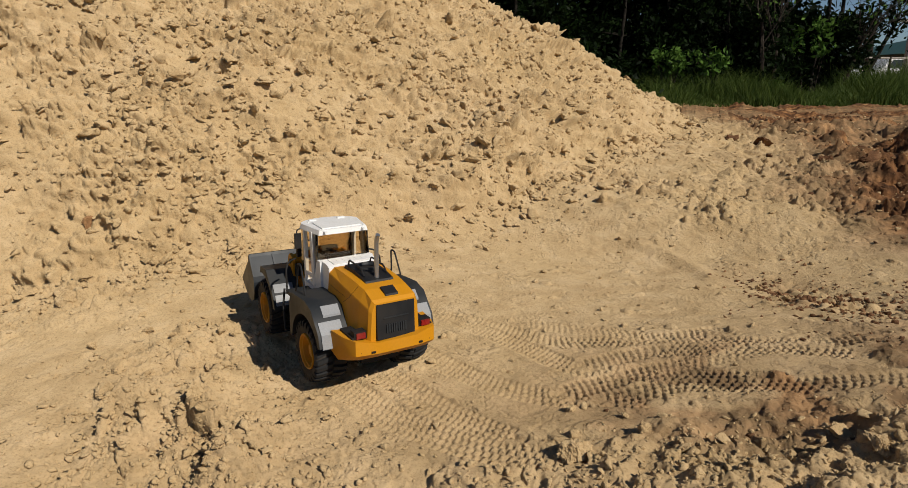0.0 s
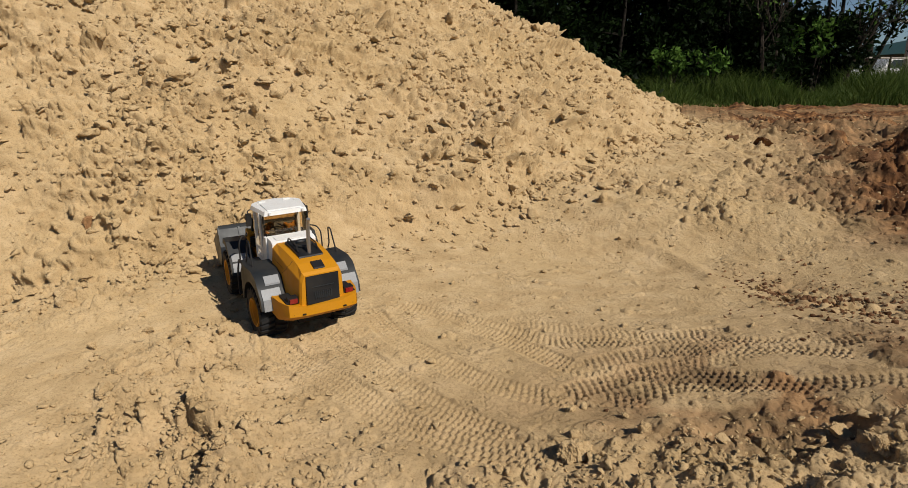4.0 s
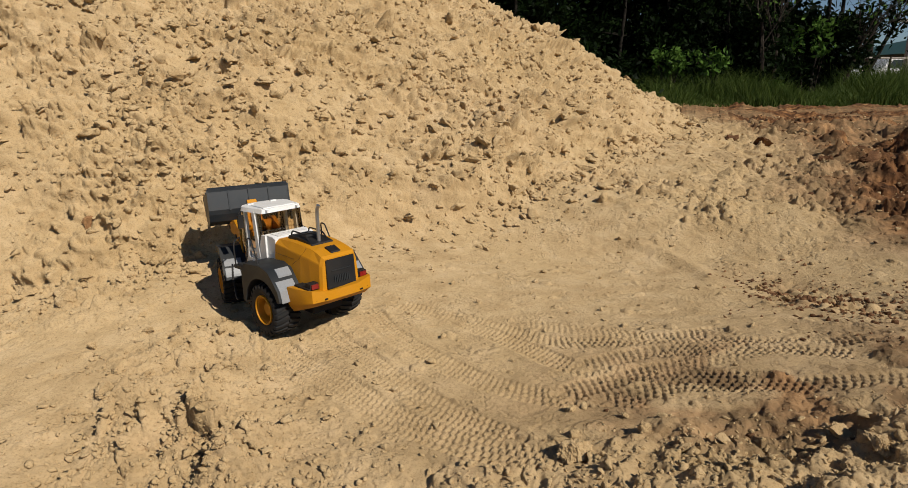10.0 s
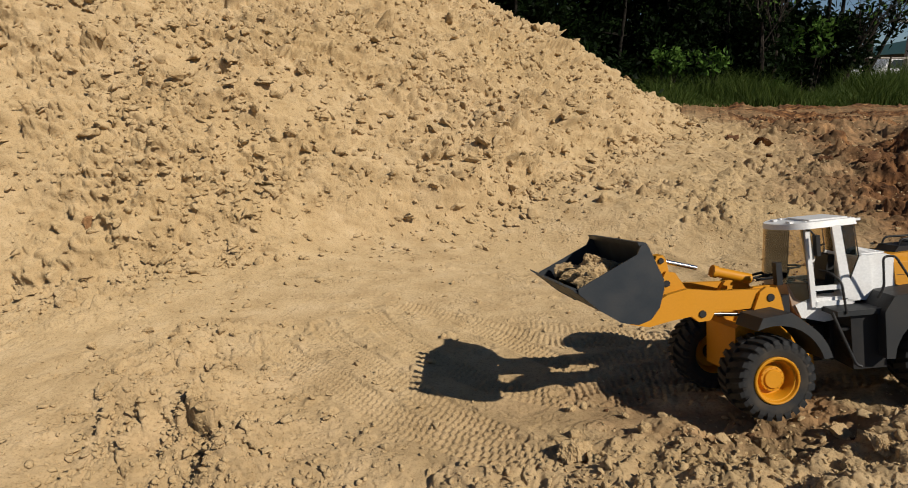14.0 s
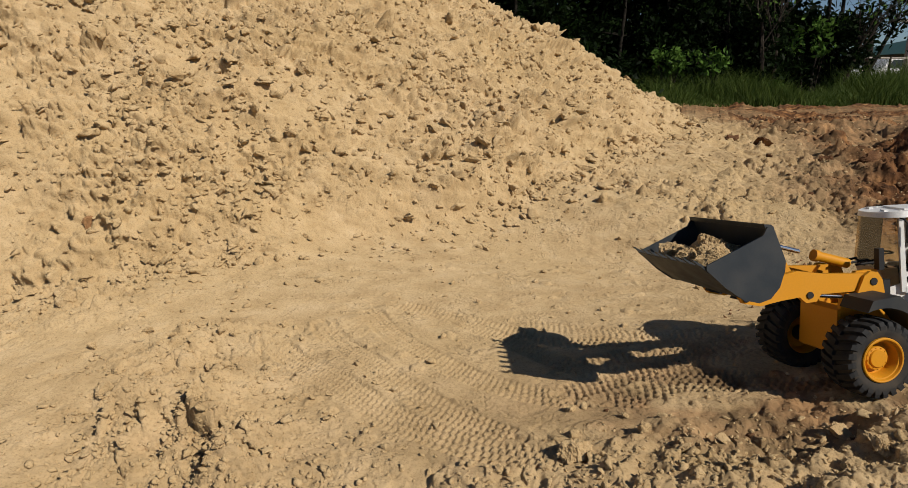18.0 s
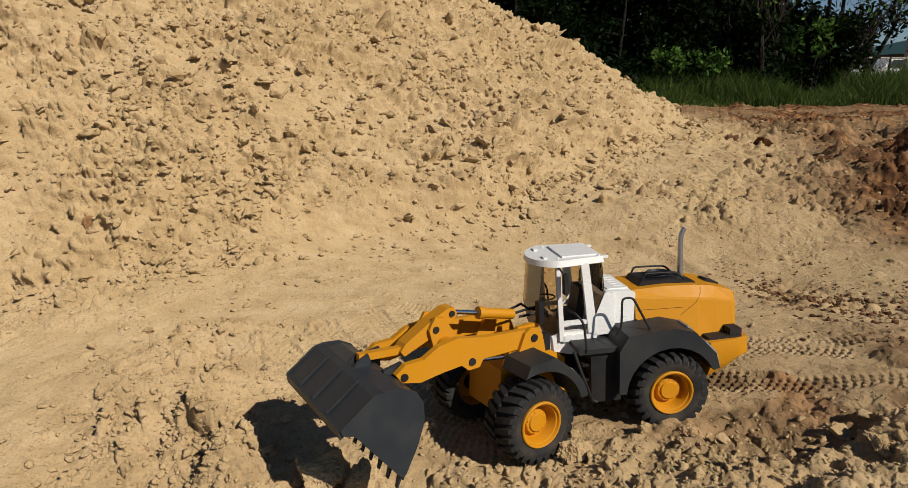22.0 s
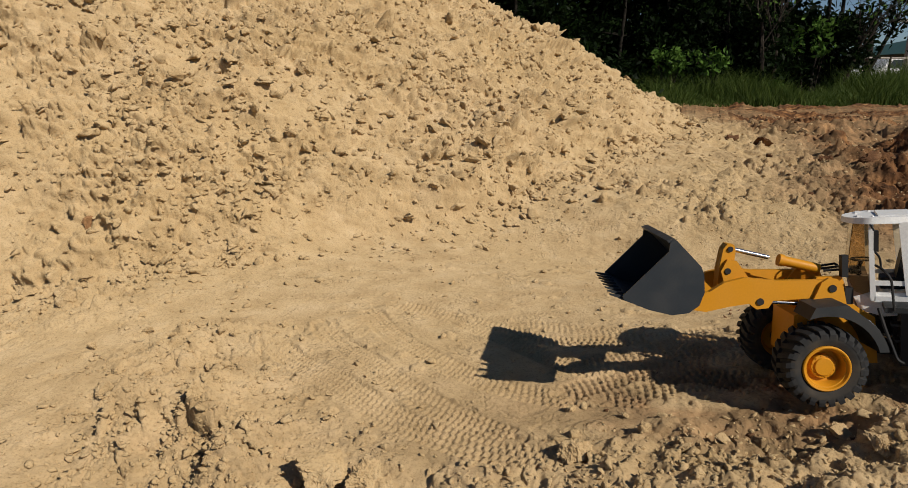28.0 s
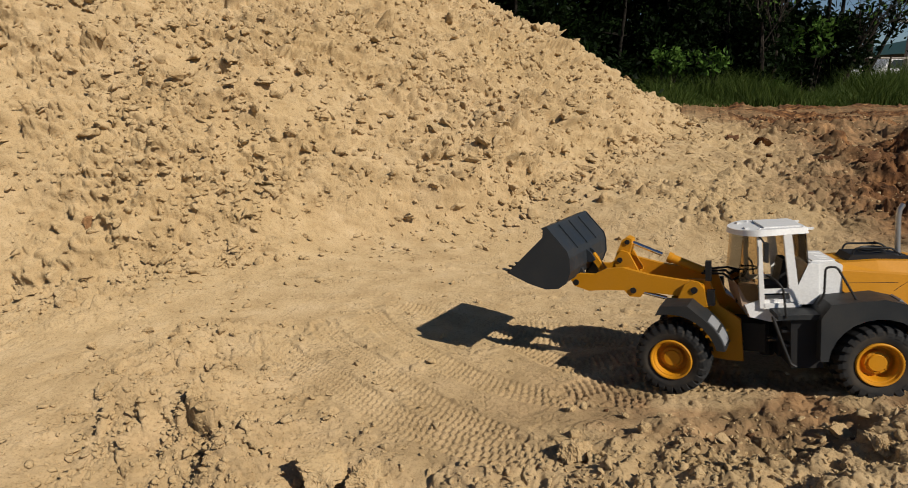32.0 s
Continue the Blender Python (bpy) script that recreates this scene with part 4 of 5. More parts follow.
    for s in (1, -1):
        rams.append(part("lift_cylinder", tube([(0, 0, 0), (0.026, 0, 0)], 0.0052, 14), YELLOW, loader, "yellow lift cylinder", True))
        rods.append(part("lift_rod", tube([(0, 0, 0), (-0.045, 0, 0)], 0.0026, 12), CHROME, loader, "polished lift rod", True))

    # bucket, from its hinge: a bent shell, two cheeks, a spill lip and teeth
    half = 0.0835
    shell_out = [(0.083, 0.0180), (0.055, 0.0062), (0.030, -0.0008), (0.012, 0.0008), (0.000, 0.0085), (-0.0060, 0.0230), (-0.0060, 0.0420), (-0.0035, 0.0520), (0.0235, 0.0840)]
    shell_in = [(0.0262, 0.0825), (-0.0005, 0.0510), (-0.0030, 0.0415), (-0.0030, 0.0240), (0.0022, 0.0110), (0.0130, 0.0038), (0.030, 0.0022), (0.054, 0.0090), (0.083, 0.0205)]
    bucket = part("bucket", prism(shell_out + shell_in, -half, half, 0.0), STEEL, loader, "dark grey loader bucket", False)
    for s in (1, -1):
        cheek = [(0.083, 0.0180), (0.055, 0.0052), (0.030, -0.0020), (0.011, -0.0004), (-0.0010, 0.0078), (-0.0073, 0.0228), (-0.0073, 0.0424), (-0.0046, 0.0528), (0.0230, 0.0858), (0.0290, 0.0830), (0.0310, 0.0720), (0.085, 0.0230)]
        part("cheek", prism(cheek, min(s * half, s * (half + 0.0022)), max(s * half, s * (half + 0.0022)), 0.0005), STEEL, bucket, "dark grey bucket cheek")
    part("spill_lip", prism([(0.0215, 0.0820), (0.0238, 0.0868), (0.0330, 0.0850), (0.0295, 0.0808)], -half, half, 0.0006), STEEL, bucket)
    for y in (-0.042, 0.0, 0.042):
        part("rib", prism([(-0.0036, 0.0500), (-0.0062, 0.0510), (0.0210, 0.0846), (0.0232, 0.0826)], y - 0.0018, y + 0.0018, 0.0), STEEL, bucket)
    for s in (1, -1):
        part("hinge_ear", prism([(-0.012, -0.003), (0.010, -0.004), (0.004, 0.020), (-0.006, 0.018)], s * 0.0290 - 0.003, s * 0.0290 + 0.003, 0.0008), STEEL, bucket)
        part("link_ear", prism([(-0.019, 0.026), (-0.012, 0.023), (-0.003, 0.024), (-0.003, 0.044), (-0.012, 0.038)], s * 0.0080 - 0.0018, s * 0.0080 + 0.0018, 0.0006), STEEL, bucket)
    part("cutting_edge", prism([(0.076, 0.0145), (0.0890, 0.0198), (0.0890, 0.0208), (0.076, 0.0190)], -half, half, 0.0), STEEL, bucket, "worn bare cutting edge")
    tooth_mesh = None
    for k in range(8):
        y = -0.077 + 0.1540 * k / 7
        if tooth_mesh is None:
            tooth = part("tooth", prism([(0.078, 0.0160), (0.0985, 0.0238), (0.0990, 0.0250), (0.080, 0.0216)], -0.0030, 0.0030, 0.0008), STEEL, bucket, "blunt grey tooth")
            tooth_mesh = tooth.data
        else:
            tooth = tagged(new("tooth", tooth_mesh), "blunt grey tooth")
            tooth.parent = bucket
        tooth.location = (0, y, 0)

    first = make_wheel(loader)
    wheels = [first] + [copy_thing(first, Matrix()) for _ in range(3)]
    return loader, front, arm, crank, link_bar, barrel, rod, rams, rods, bucket, wheels


LOADER, FRONT_FRAME, ARM, CRANK, LINK_BAR, TILT_RAM, TILT_ROD, LIFT_RAMS, LIFT_RODS, BUCKET, WHEELS = make_loader()


# ---- the wood behind ----
def leaf_cloud(name, spots, size, mat, seed, count):
    """Many small folded leaves scattered through clumps, as one mesh."""
    rnd = np.random.RandomState(seed)
    spots = np.array(spots)
    pick = rnd.randint(0, len(spots), count)
    off = rnd.normal(0, 0.42, (count, 3))
    c = spots[pick, :3] + off * spots[pick, 3:4]
    a = rnd.normal(0, 1, (count, 3))
    a /= np.linalg.norm(a, axis=1)[:, None]
    b = np.cross(a, rnd.normal(0, 1, (count, 3)))
    b /= np.linalg.norm(b, axis=1)[:, None]
    s = size * (0.6 + 0.8 * rnd.rand(count, 1))
    v = np.stack([c - a * s, c + b * s * 0.45, c + a * s, c - b * s * 0.45], 1).reshape(-1, 3)
    mesh = bpy.data.meshes.new(name)
    mesh.vertices.add(len(v))
    mesh.vertices.foreach_set("co", v.ravel().astype(np.float32))
    mesh.loops.add(count * 4)
    mesh.loops.foreach_set("vertex_index", np.arange(count * 4, dtype=np.int32))
    mesh.polygons.add(count)
    mesh.polygons.foreach_set("loop_start", np.arange(0, count * 4, 4, dtype=np.int32))
    mesh.update(calc_edges=True)
    mesh.materials.append(mat)
    return new(name, mesh)


def limb(bm, p, d, length, r, depth, rnd, tips):
    """A branch that bends, tapers and forks."""
    q = p + d * length * 0.5 + Vector((rnd.uniform(-1, 1), rnd.uniform(-1, 1), rnd.uniform(-0.5, 0.8))) * length * 0.07
    e = p + d * length
    add_tube(bm, [p, q, e], [r, r * 0.8, r * 0.6], 6 if depth else 5)
    tips.append(e)
    if depth > 0:
        for _ in range(rnd.choice((2, 3))):
            n = (d + Vector((rnd.uniform(-1, 1), rnd.uniform(-1, 1), rnd.uniform(-0.4, 0.9))) * 0.65).normalized()
            limb(bm, e if rnd.random() < 0.6 else q, n, length * rnd.uniform(0.55, 0.8), r * 0.55, depth - 1, rnd, tips)


def make_tree(x, y, height, spread, seed, mat=None, leaves=9000, leaf=0.042, label="leafy tree at the edge of the wood, its leaf colour darkened for shade", low=0.02):
    rnd = random.Random(seed)
    tree = new("tree")
    tree.location = (x, y, 0.11)
    tagged(tree, label, "tree", "trees of the wood")
    bm = bmesh.new()
    lean = rnd.uniform(-0.05, 0.05)
    line = [Vector((lean * h * height + rnd.uniform(-0.03, 0.03), rnd.uniform(-0.05, 0.05), h * height)) for h in (-0.03, 0.08, 0.2, 0.4, 0.6, 0.8, 1.0)]
    r = 0.009 * height
    add_tube(bm, line, [r * 1.3, r, r * 0.9, r * 0.75, r * 0.5, r * 0.3, r * 0.1], 9)
    spots = []
    for k in range(26):
        h = low + (0.95 - low) * (k + rnd.random()) / 26
        a = rnd.uniform(0, 6.28)
        i = min(5, int(h * 6))
        p = line[i].lerp(line[i + 1], 0.5)
        reach = spread * (1.05 - 0.5 * h) * rnd.uniform(0.5, 1.1)
        q = p + Vector((math.cos(a) * reach, math.sin(a) * reach, rnd.uniform(-0.1, 0.4) * reach))
        mid = p.lerp(q, 0.5) + Vector((0, 0, 0.08 * reach))
        add_tube(bm, [p, mid, q], [r * 0.35, r * 0.22, r * 0.07], 5)
        spots += [(*mid, 0.34 * reach), (*q, 0.42 * reach), (*p.lerp(q, 0.8), 0.4 * reach)]
    part("trunk", bm, BARK_SHADED, tree, "brown trunk with limbs, its bark darkened for shade")
    crown = leaf_cloud("crown", spots, leaf, mat or LEAF_SHADED, seed, leaves)
    crown.parent = tree
    tagged(crown, "dense small leaves")
    return tree


WOOD = 0.74
EDGE = [(1.2, 13.6, 4.6, 1.5), (2.2, 14.4, 5.0, 1.7), (3.3, 13.9, 4.4, 1.5), (4.5, 14.5, 5.0, 1.7), (5.5, 14.0, 4.6, 1.5), (6.5, 14.6, 4.8, 1.4), (7.2, 15.2, 4.4, 1.1), (7.5, 14.2, 4.6, 0.9)]
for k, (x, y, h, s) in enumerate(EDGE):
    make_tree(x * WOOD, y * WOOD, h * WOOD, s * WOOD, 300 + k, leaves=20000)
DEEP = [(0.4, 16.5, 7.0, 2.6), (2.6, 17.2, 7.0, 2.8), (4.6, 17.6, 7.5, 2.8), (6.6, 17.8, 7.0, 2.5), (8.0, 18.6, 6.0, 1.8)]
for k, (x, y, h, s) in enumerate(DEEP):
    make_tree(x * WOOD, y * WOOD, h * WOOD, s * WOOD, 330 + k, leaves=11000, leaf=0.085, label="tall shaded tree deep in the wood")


def make_shrub(x, y, z, size, seed, leaves, leaf):
    rnd = random.Random(seed)
    shrub = new("shrub")
    shrub.location = (x, y, 0.11)
    tagged(shrub, "young shrub with fresh bright green leaves", "shrub", "shrubs below the trees")
    bm, spots = bmesh.new(), []
    for k in range(9):
        a = rnd.uniform(0, 6.28)
        e = Vector((math.cos(a) * size * rnd.uniform(0.2, 0.9), math.sin(a) * size * 0.5, z + rnd.uniform(-0.5, 0.5) * size))
        add_tube(bm, [(0.05 * math.cos(a), 0.05 * math.sin(a), 0), e * 0.6, e], [0.012, 0.008, 0.003], 5)
        spots.append((*e, 0.45 * size))
    part("stem", bm, BARK, shrub, "thin brown stems")
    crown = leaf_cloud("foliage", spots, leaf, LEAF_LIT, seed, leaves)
    crown.parent = shrub
    return shrub


for k, (x, y, z, size, n) in enumerate(((3.95, 12.75, 0.72, 0.36, 420), (4.75, 12.9, 0.80, 0.34, 260), (5.9, 12.7, 0.30, 0.22, 160), (3.2, 12.7, 0.28, 0.22, 160), (7.0, 13.6, 1.2, 0.5, 420))):
    make_shrub(x * WOOD, y * WOOD, z * WOOD, size * WOOD, 360 + k, n, 0.042)
make_tree(8.0 * WOOD, 14.6 * WOOD, 5.2 * WOOD, 1.3 * WOOD, 350, leaves=6000, label="leafy tree whose crown overhangs the opening", low=0.36)


def make_bare_tree(x, y, seed, trunk, direction, label, group):
    rnd = random.Random(seed)
    tree = new("bare_tree")
    tree.location = (x, y, 0.11)
    tagged(tree, label, "tree", group)
    bm, tips = bmesh.new(), []
    d = Vector(direction).normalized()
    foot = Vector((0, 0, -0.05))
    top = d * trunk
    add_tube(bm, [foot, d * trunk * 0.5 + Vector((0.03, 0, 0)), top], [0.032, 0.026, 0.02], 8)
    part("trunk", bm, BARK, tree, "slender grey trunk")
    bm = bmesh.new()
    for k in range(6):
        n = (d + Vector((rnd.uniform(-0.7, 0.9), rnd.uniform(-0.5, 0.5), rnd.uniform(-0.2, 0.7)))).normalized()
        limb(bm, top * rnd.uniform(0.35, 1.0), n, rnd.uniform(0.45, 0.75), 0.010, 3, rnd, tips)
    part("branch", bm, BARK, tree, "bare forking twigs")
    few = leaf_cloud("leaves", [(*t, 0.16) for t in tips[::3]], 0.035, LEAF_LIT, seed, 150)
    few.parent = tree
    return tree


make_bare_tree(4.25, 9.55, 381, 1.11, (-0.05, 0, 1), "thin grey half-dead sapling in front of the wood", "half-bare trees")
make_bare_tree(4.40, 9.62, 382, 0.96, (0.06, 0, 1), "thin grey half-dead sapling in front of the wood", "half-bare trees")
make_bare_tree(5.44, 9.84, 383, 1.04, (0.35, 0, 1), "leaning half-bare tree beside the opening", "half-bare trees")
make_bare_tree(6.07, 10.51, 384, 1.41, (0.45, 0, 1), "leaning half-bare tree beside the opening", "half-bare trees")


def make_grass():
    rnd = np.random.RandomState(8)
    n = 60000
    x, y = rnd.uniform(0.6, 9.0, n), 8.75 + rnd.gamma(1.6, 0.55, n)
    y += 0.25 * fractal(x, y, 1.3, 3, 77)
    tall = 0.5 + 0.9 * smoothstep(-0.25, 0.3, fractal(x, y, 0.9, 3, 78)) + 0.85 * smoothstep(4.8, 6.0, x)
    h = (0.12 + 0.26 * rnd.rand(n)) * np.clip((y - 8.5) / 0.6, 0.3, 1.2) * 0.85 * tall
    a, w = rnd.rand(n) * 6.28, 0.0025 + 0.0045 * rnd.rand(n)
    bend = h * (0.2 + 0.6 * rnd.rand(n))
    b = rnd.rand(n) * 6.28
    dx, dy = np.cos(a) * w, np.sin(a) * w
    bx, by = np.cos(b) * bend, np.sin(b) * bend
    z0 = base_height(x, y) - 0.01
    h = h + z0
    v = np.stack([np.stack([x - dx, y - dy, z0], 1), np.stack([x + dx, y + dy, z0], 1), np.stack([x + dx * 0.7 + bx * 0.35, y + dy * 0.7 + by * 0.35, z0 * 0.4 + h * 0.6], 1), np.stack([x - dx * 0.7 + bx * 0.35, y - dy * 0.7 + by * 0.35, z0 * 0.4 + h * 0.6], 1), np.stack([x + bx, y + by, h], 1)], 1).reshape(-1, 3)
    mesh = bpy.data.meshes.new("grass")
    i = np.arange(n)[:, None] * 5
    faces = np.concatenate([i, i + 1, i + 2, i + 3], 1).tolist() + np.concatenate([i + 3, i + 2, i + 4], 1).tolist()
    mesh.from_pydata(v.tolist(), [], faces)
    mesh.materials.append(GRASS)
    return tagged(new("grass", mesh), "long unmown green grass below the trees", "grass", kind="stuff")


make_grass()

# ---- beyond the opening: a house, a pole, a fence and a parked car ----
TEAL = painted("teal_roof_metal", (0.012, 0.055, 0.05), 0.45, amount=0.1)
WALL = painted("grey_wall", (0.07, 0.07, 0.075), 0.8, amount=0.1)
BRICK = painted("red_brick", (0.22, 0.07, 0.05), 0.85, amount=0.1)
PANE = material("dark_pane", (0.02, 0.025, 0.03), 0.08)
CAR_WHITE = painted("white_car_paint", (0.78, 0.78, 0.78), 0.25, amount=0.08)
CONCRETE = painted("weathered_pole", (0.30, 0.27, 0.24), 0.9, amount=0.1)


def make_house():
    house = new("house")
    house.location = (32.5, 44.0, 0)
    tagged(house, "low grey house with a teal metal hipped roof", "house")
    part("wall", box(-6.5, 9, -4, 4, -1, 2.1, 0.02), WALL, house, "grey rendered wall")
    bm = bmesh.new()
    lo = [bm.verts.new(p) for p in ((-7.2, -4.7, 2.0), (9.7, -4.7, 2.0), (9.7, 4.7, 2.0), (-7.2, 4.7, 2.0))]
    hi = [bm.verts.new(p) for p in ((-1.5, 0, 3.5), (4.5, 0, 3.5))]
    for f in ((lo[0], lo[1], hi[1], hi[0]), (lo[1], lo[2], hi[1]), (lo[2], lo[3], hi[0], hi[1]), (lo[3], lo[0], hi[0]), tuple(lo[::-1])):
        bm.faces.new(f)
    roof = part("roof", bm, TEAL, house, "teal sheet metal roof")
    for k in range(12):
        x = -6.0 + 1.3 * k
        part("seam", tube([(x, -4.6, 2.06), (min(max(x, -1.4), 3.5), -0.1, 3.52)], 0.03, 5), TEAL, roof)
    for x in (-4.5, -1.0, 2.5, 6.0):
        w = part("window", box(x - 0.6, x + 0.6, -4.06, -3.98, 0.7, 1.7, 0.01), PANE, house, "dark window")
        part("frame", box(x - 0.68, x + 0.68, -4.09, -4.05, 1.70, 1.78, 0.005), CAR_WHITE, w)


make_house()


def make_pole():
    pole = new("utility_pole")
    pole.location = (18.3, 28.0, 0)
    tagged(pole, "weathered grey utility pole with a short crossarm", "pole")
    part("post", tube([(0, 0, -0.5), (0.05, 0, 3.0), (0.1, 0, 7.0)], [0.16, 0.14, 0.11], 12), CONCRETE, pole)
    part("crossarm", box(-0.7, 0.8, -0.05, 0.05, 2.75, 2.87, 0.01), CONCRETE, pole)
    post = new("wooden_post")
    post.location = (13.0, 21.8, 0)
    tagged(post, "brown wooden fence post with rough top", "post")
    part("shaft", tube([(0, 0, -0.3), (0.02, 0, 1.2), (0.03, 0, 2.4)], [0.11, 0.10, 0.09], 10), BARK, post)


make_pole()


def make_fence():
    fence = new("fence")
    fence.location = (11.0, 21.0, 0)
    tagged(fence, "thin rusty pipe fence with wire rails", "fence")
    for k in range(5):
        part("post", tube([(0.9 + 1.5 * k, 0.3 * k, -0.2), (0.9 + 1.5 * k, 0.3 * k, 1.2)], 0.035, 8), BARK, fence)
    part("rail", tube([(0, -0.2, 1.14), (7.5, 1.4, 1.14)], 0.03, 8), CONCRETE, fence)
    part("rail", tube([(0, -0.2, 0.55), (7.5, 1.4, 0.55)], 0.02, 8), CONCRETE, fence)
    wall = new("brick_pier")
    wall.location = (12.0, 24.0, 0)
    tagged(wall, "low red brick pier beside the fence", "brick pier")
    part("pier", box(-0.6, 0.6, -0.25, 0.25, -0.2, 0.95, 0.02), BRICK, wall)
    part("cap", box(-0.68, 0.68, -0.3, 0.3, 0.951, 1.02, 0.02), CONCRETE, wall)


make_fence()


def make_car(x, y, turn):
    car = new("car")
    car.matrix_basis = pose(x, y, 0.05, 0, 0, turn)
    tagged(car, "parked white saloon car behind the fence", "car", "parked cars")
    part("body", prism([(-2.1, 0.3), (-2.15, 0.75), (-1.5, 0.92), (1.1, 0.95), (1.95, 0.82), (2.15, 0.6), (2.1, 0.3)], -0.85, 0.85, 0.08), CAR_WHITE, car, "white car body", True)
    part("cabin", prism([(-1.45, 0.9), (-1.0, 1.38), (0.35, 1.42), (1.05, 0.93)], -0.74, 0.74, 0.07), CAR_WHITE, car, "white cabin", True)
    for s in (1, -1):
        part("side_window", prism([(-1.2, 0.96), (-0.92, 1.30), (0.30, 1.33), (0.85, 0.97)], min(s * 0.742, s * 0.76), max(s * 0.742, s * 0.76), 0.0), PANE, car)
        for wx in (-1.3, 1.35):
            w = part("wheel", lathe([(0.0, 0.08), (0.20, 0.08), (0.20, -0.05), (0.0, -0.05)], 20), CONCRETE, car)
            part("tyre", lathe([(0.20, 0.09), (0.31, 0.09), (0.32, 0.0), (0.31, -0.09), (0.20, -0.09)], 24), RUBBER, w)
            w.location = (wx, s * 0.78, 0.30)


make_car(19.6, 30.5, 8)
make_car(24.5, 32.0, 4)


def make_spruce(x, y, height):
    spruce = new("spruce")
    spruce.location = (x, y, 0)
    tagged(spruce, "dark spruce standing beside the house", "tree")
    part("trunk", tube([(0, 0, -0.2), (0, 0, height)], [0.14, 0.02], 8), BARK, spruce)
    spots = []
    for k in range(16):
        h = 0.12 + 0.85 * k / 15
        for j in range(5):
            a = 2.4 * k + 1.26 * j
            r = 1.6 * (1 - h) + 0.1
            spots.append((math.cos(a) * r * 0.7, math.sin(a) * r * 0.7, h * height - 0.2 * r, 0.35 * r + 0.05))
    crown = leaf_cloud("crown", spots, 0.12, LEAF_SHADED, 399, 3500)
    crown.parent = spruce


make_spruce(25.2, 36.0, 6.5)


# ---- sand clods ----
def clod_bm(seed, rough=0.10, level=1, corners=16):
    """A broken lump: a crooked hull with chipped, uneven faces, about one unit in radius."""
    rnd = random.Random(seed)
    bm = bmesh.new()
    flat = Vector((rnd.uniform(0.9, 1.25), rnd.uniform(0.7, 1.0), rnd.uniform(0.5, 0.85)))
    for _ in range(corners):
        p = Vector((rnd.gauss(0, 1), rnd.gauss(0, 1), rnd.gauss(0, 1))).normalized() * rnd.uniform(0.75, 1.1)
        bm.verts.new((p.x * flat.x, p.y * flat.y, p.z * flat.z))
    hull = bmesh.ops.convex_hull(bm, input=bm.verts)
    loose = [v for v in bm.verts if not v.link_faces]
    bmesh.ops.delete(bm, geom=loose, context="VERTS")
    off = Vector((rnd.uniform(0, 90), rnd.uniform(0, 90), rnd.uniform(0, 90)))
    for k in range(level):
        bmesh.ops.subdivide_edges(bm, edges=bm.edges, cuts=1, use_grid_fill=True, smooth=0.0)
        for v in bm.verts:
            n = noise.noise(v.co * (2.2 * 2 ** k) + off)
            v.co *= 1 + rough * 2.2 * n / (1 + 0.7 * k)
    bmesh.ops.triangulate(bm, faces=bm.faces)
    return bm


def surface(x, y):
    px, py, pz, _ = ground_points(np.array([float(x)]), np.array([float(y)]))
    return Vector((px[0], py[0], pz[0]))


def make_clod(x, y, r, seed, mat, name="sand_clod", label="broken clod of dry yellow sand", group="clods on the sand"):
    rnd = random.Random(seed)
    bm = clod_bm(seed, 0.14, 4, 24)
    bmesh.ops.scale(bm, vec=(r, r, r), verts=bm.verts)
    ob = part(name, bm, mat, smooth=True)
    ob.location = surface(x, y) + Vector((0, 0, 0.35 * r))
    ob.rotation_euler = (rnd.uniform(-0.5, 0.5), rnd.uniform(-0.5, 0.5), rnd.uniform(0, 6.28))
    return tagged(ob, label, "sand clod", group)


PILE_CLODS = [
    (-0.46, 1.74, 0.026), (-0.29, 2.10, 0.024), (-0.84, 1.63, 0.017), (-0.93, 1.65, 0.022), (-0.65, 1.68, 0.018), (-0.59, 1.68, 0.029), (-0.46, 1.90, 0.033), (-0.47, 2.14, 0.043), (-0.57, 2.11, 0.037), (-0.74, 2.30, 0.030), (-0.47, 2.39, 0.023), (-0.25, 2.45, 0.019), (-0.08, 2.42, 0.021), (0.22, 2.86, 0.027), (-0.63, 1.94, 0.017), (-0.98, 1.70, 0.015), (0.31, 2.32, 0.018), (0.13, 2.22, 0.017), (-0.14, 2.04, 0.018), (-1.20, 2.12, 0.022)
]
FOOT_CLODS = [
    (-0.30, 1.43, 0.014), (0.03, 1.54, 0.007), (0.16, 1.33, 0.006), (0.05, 1.27, 0.008), (-0.11, 1.30, 0.006), (-0.78, 1.29, 0.034), (-0.63, 1.09, 0.016), (-0.67, 1.32, 0.017), (-0.56, 1.15, 0.015), (-0.60, 1.22, 0.013), (-0.39, 1.12, 0.013), (-0.53, 1.54, 0.023), (0.53, 2.42, 0.017), (0.93, 2.65, 0.025), (1.05, 2.47, 0.028), (0.66, 1.39, 0.013), (0.66, 1.27, 0.015), (0.52, 1.37, 0.011)
]
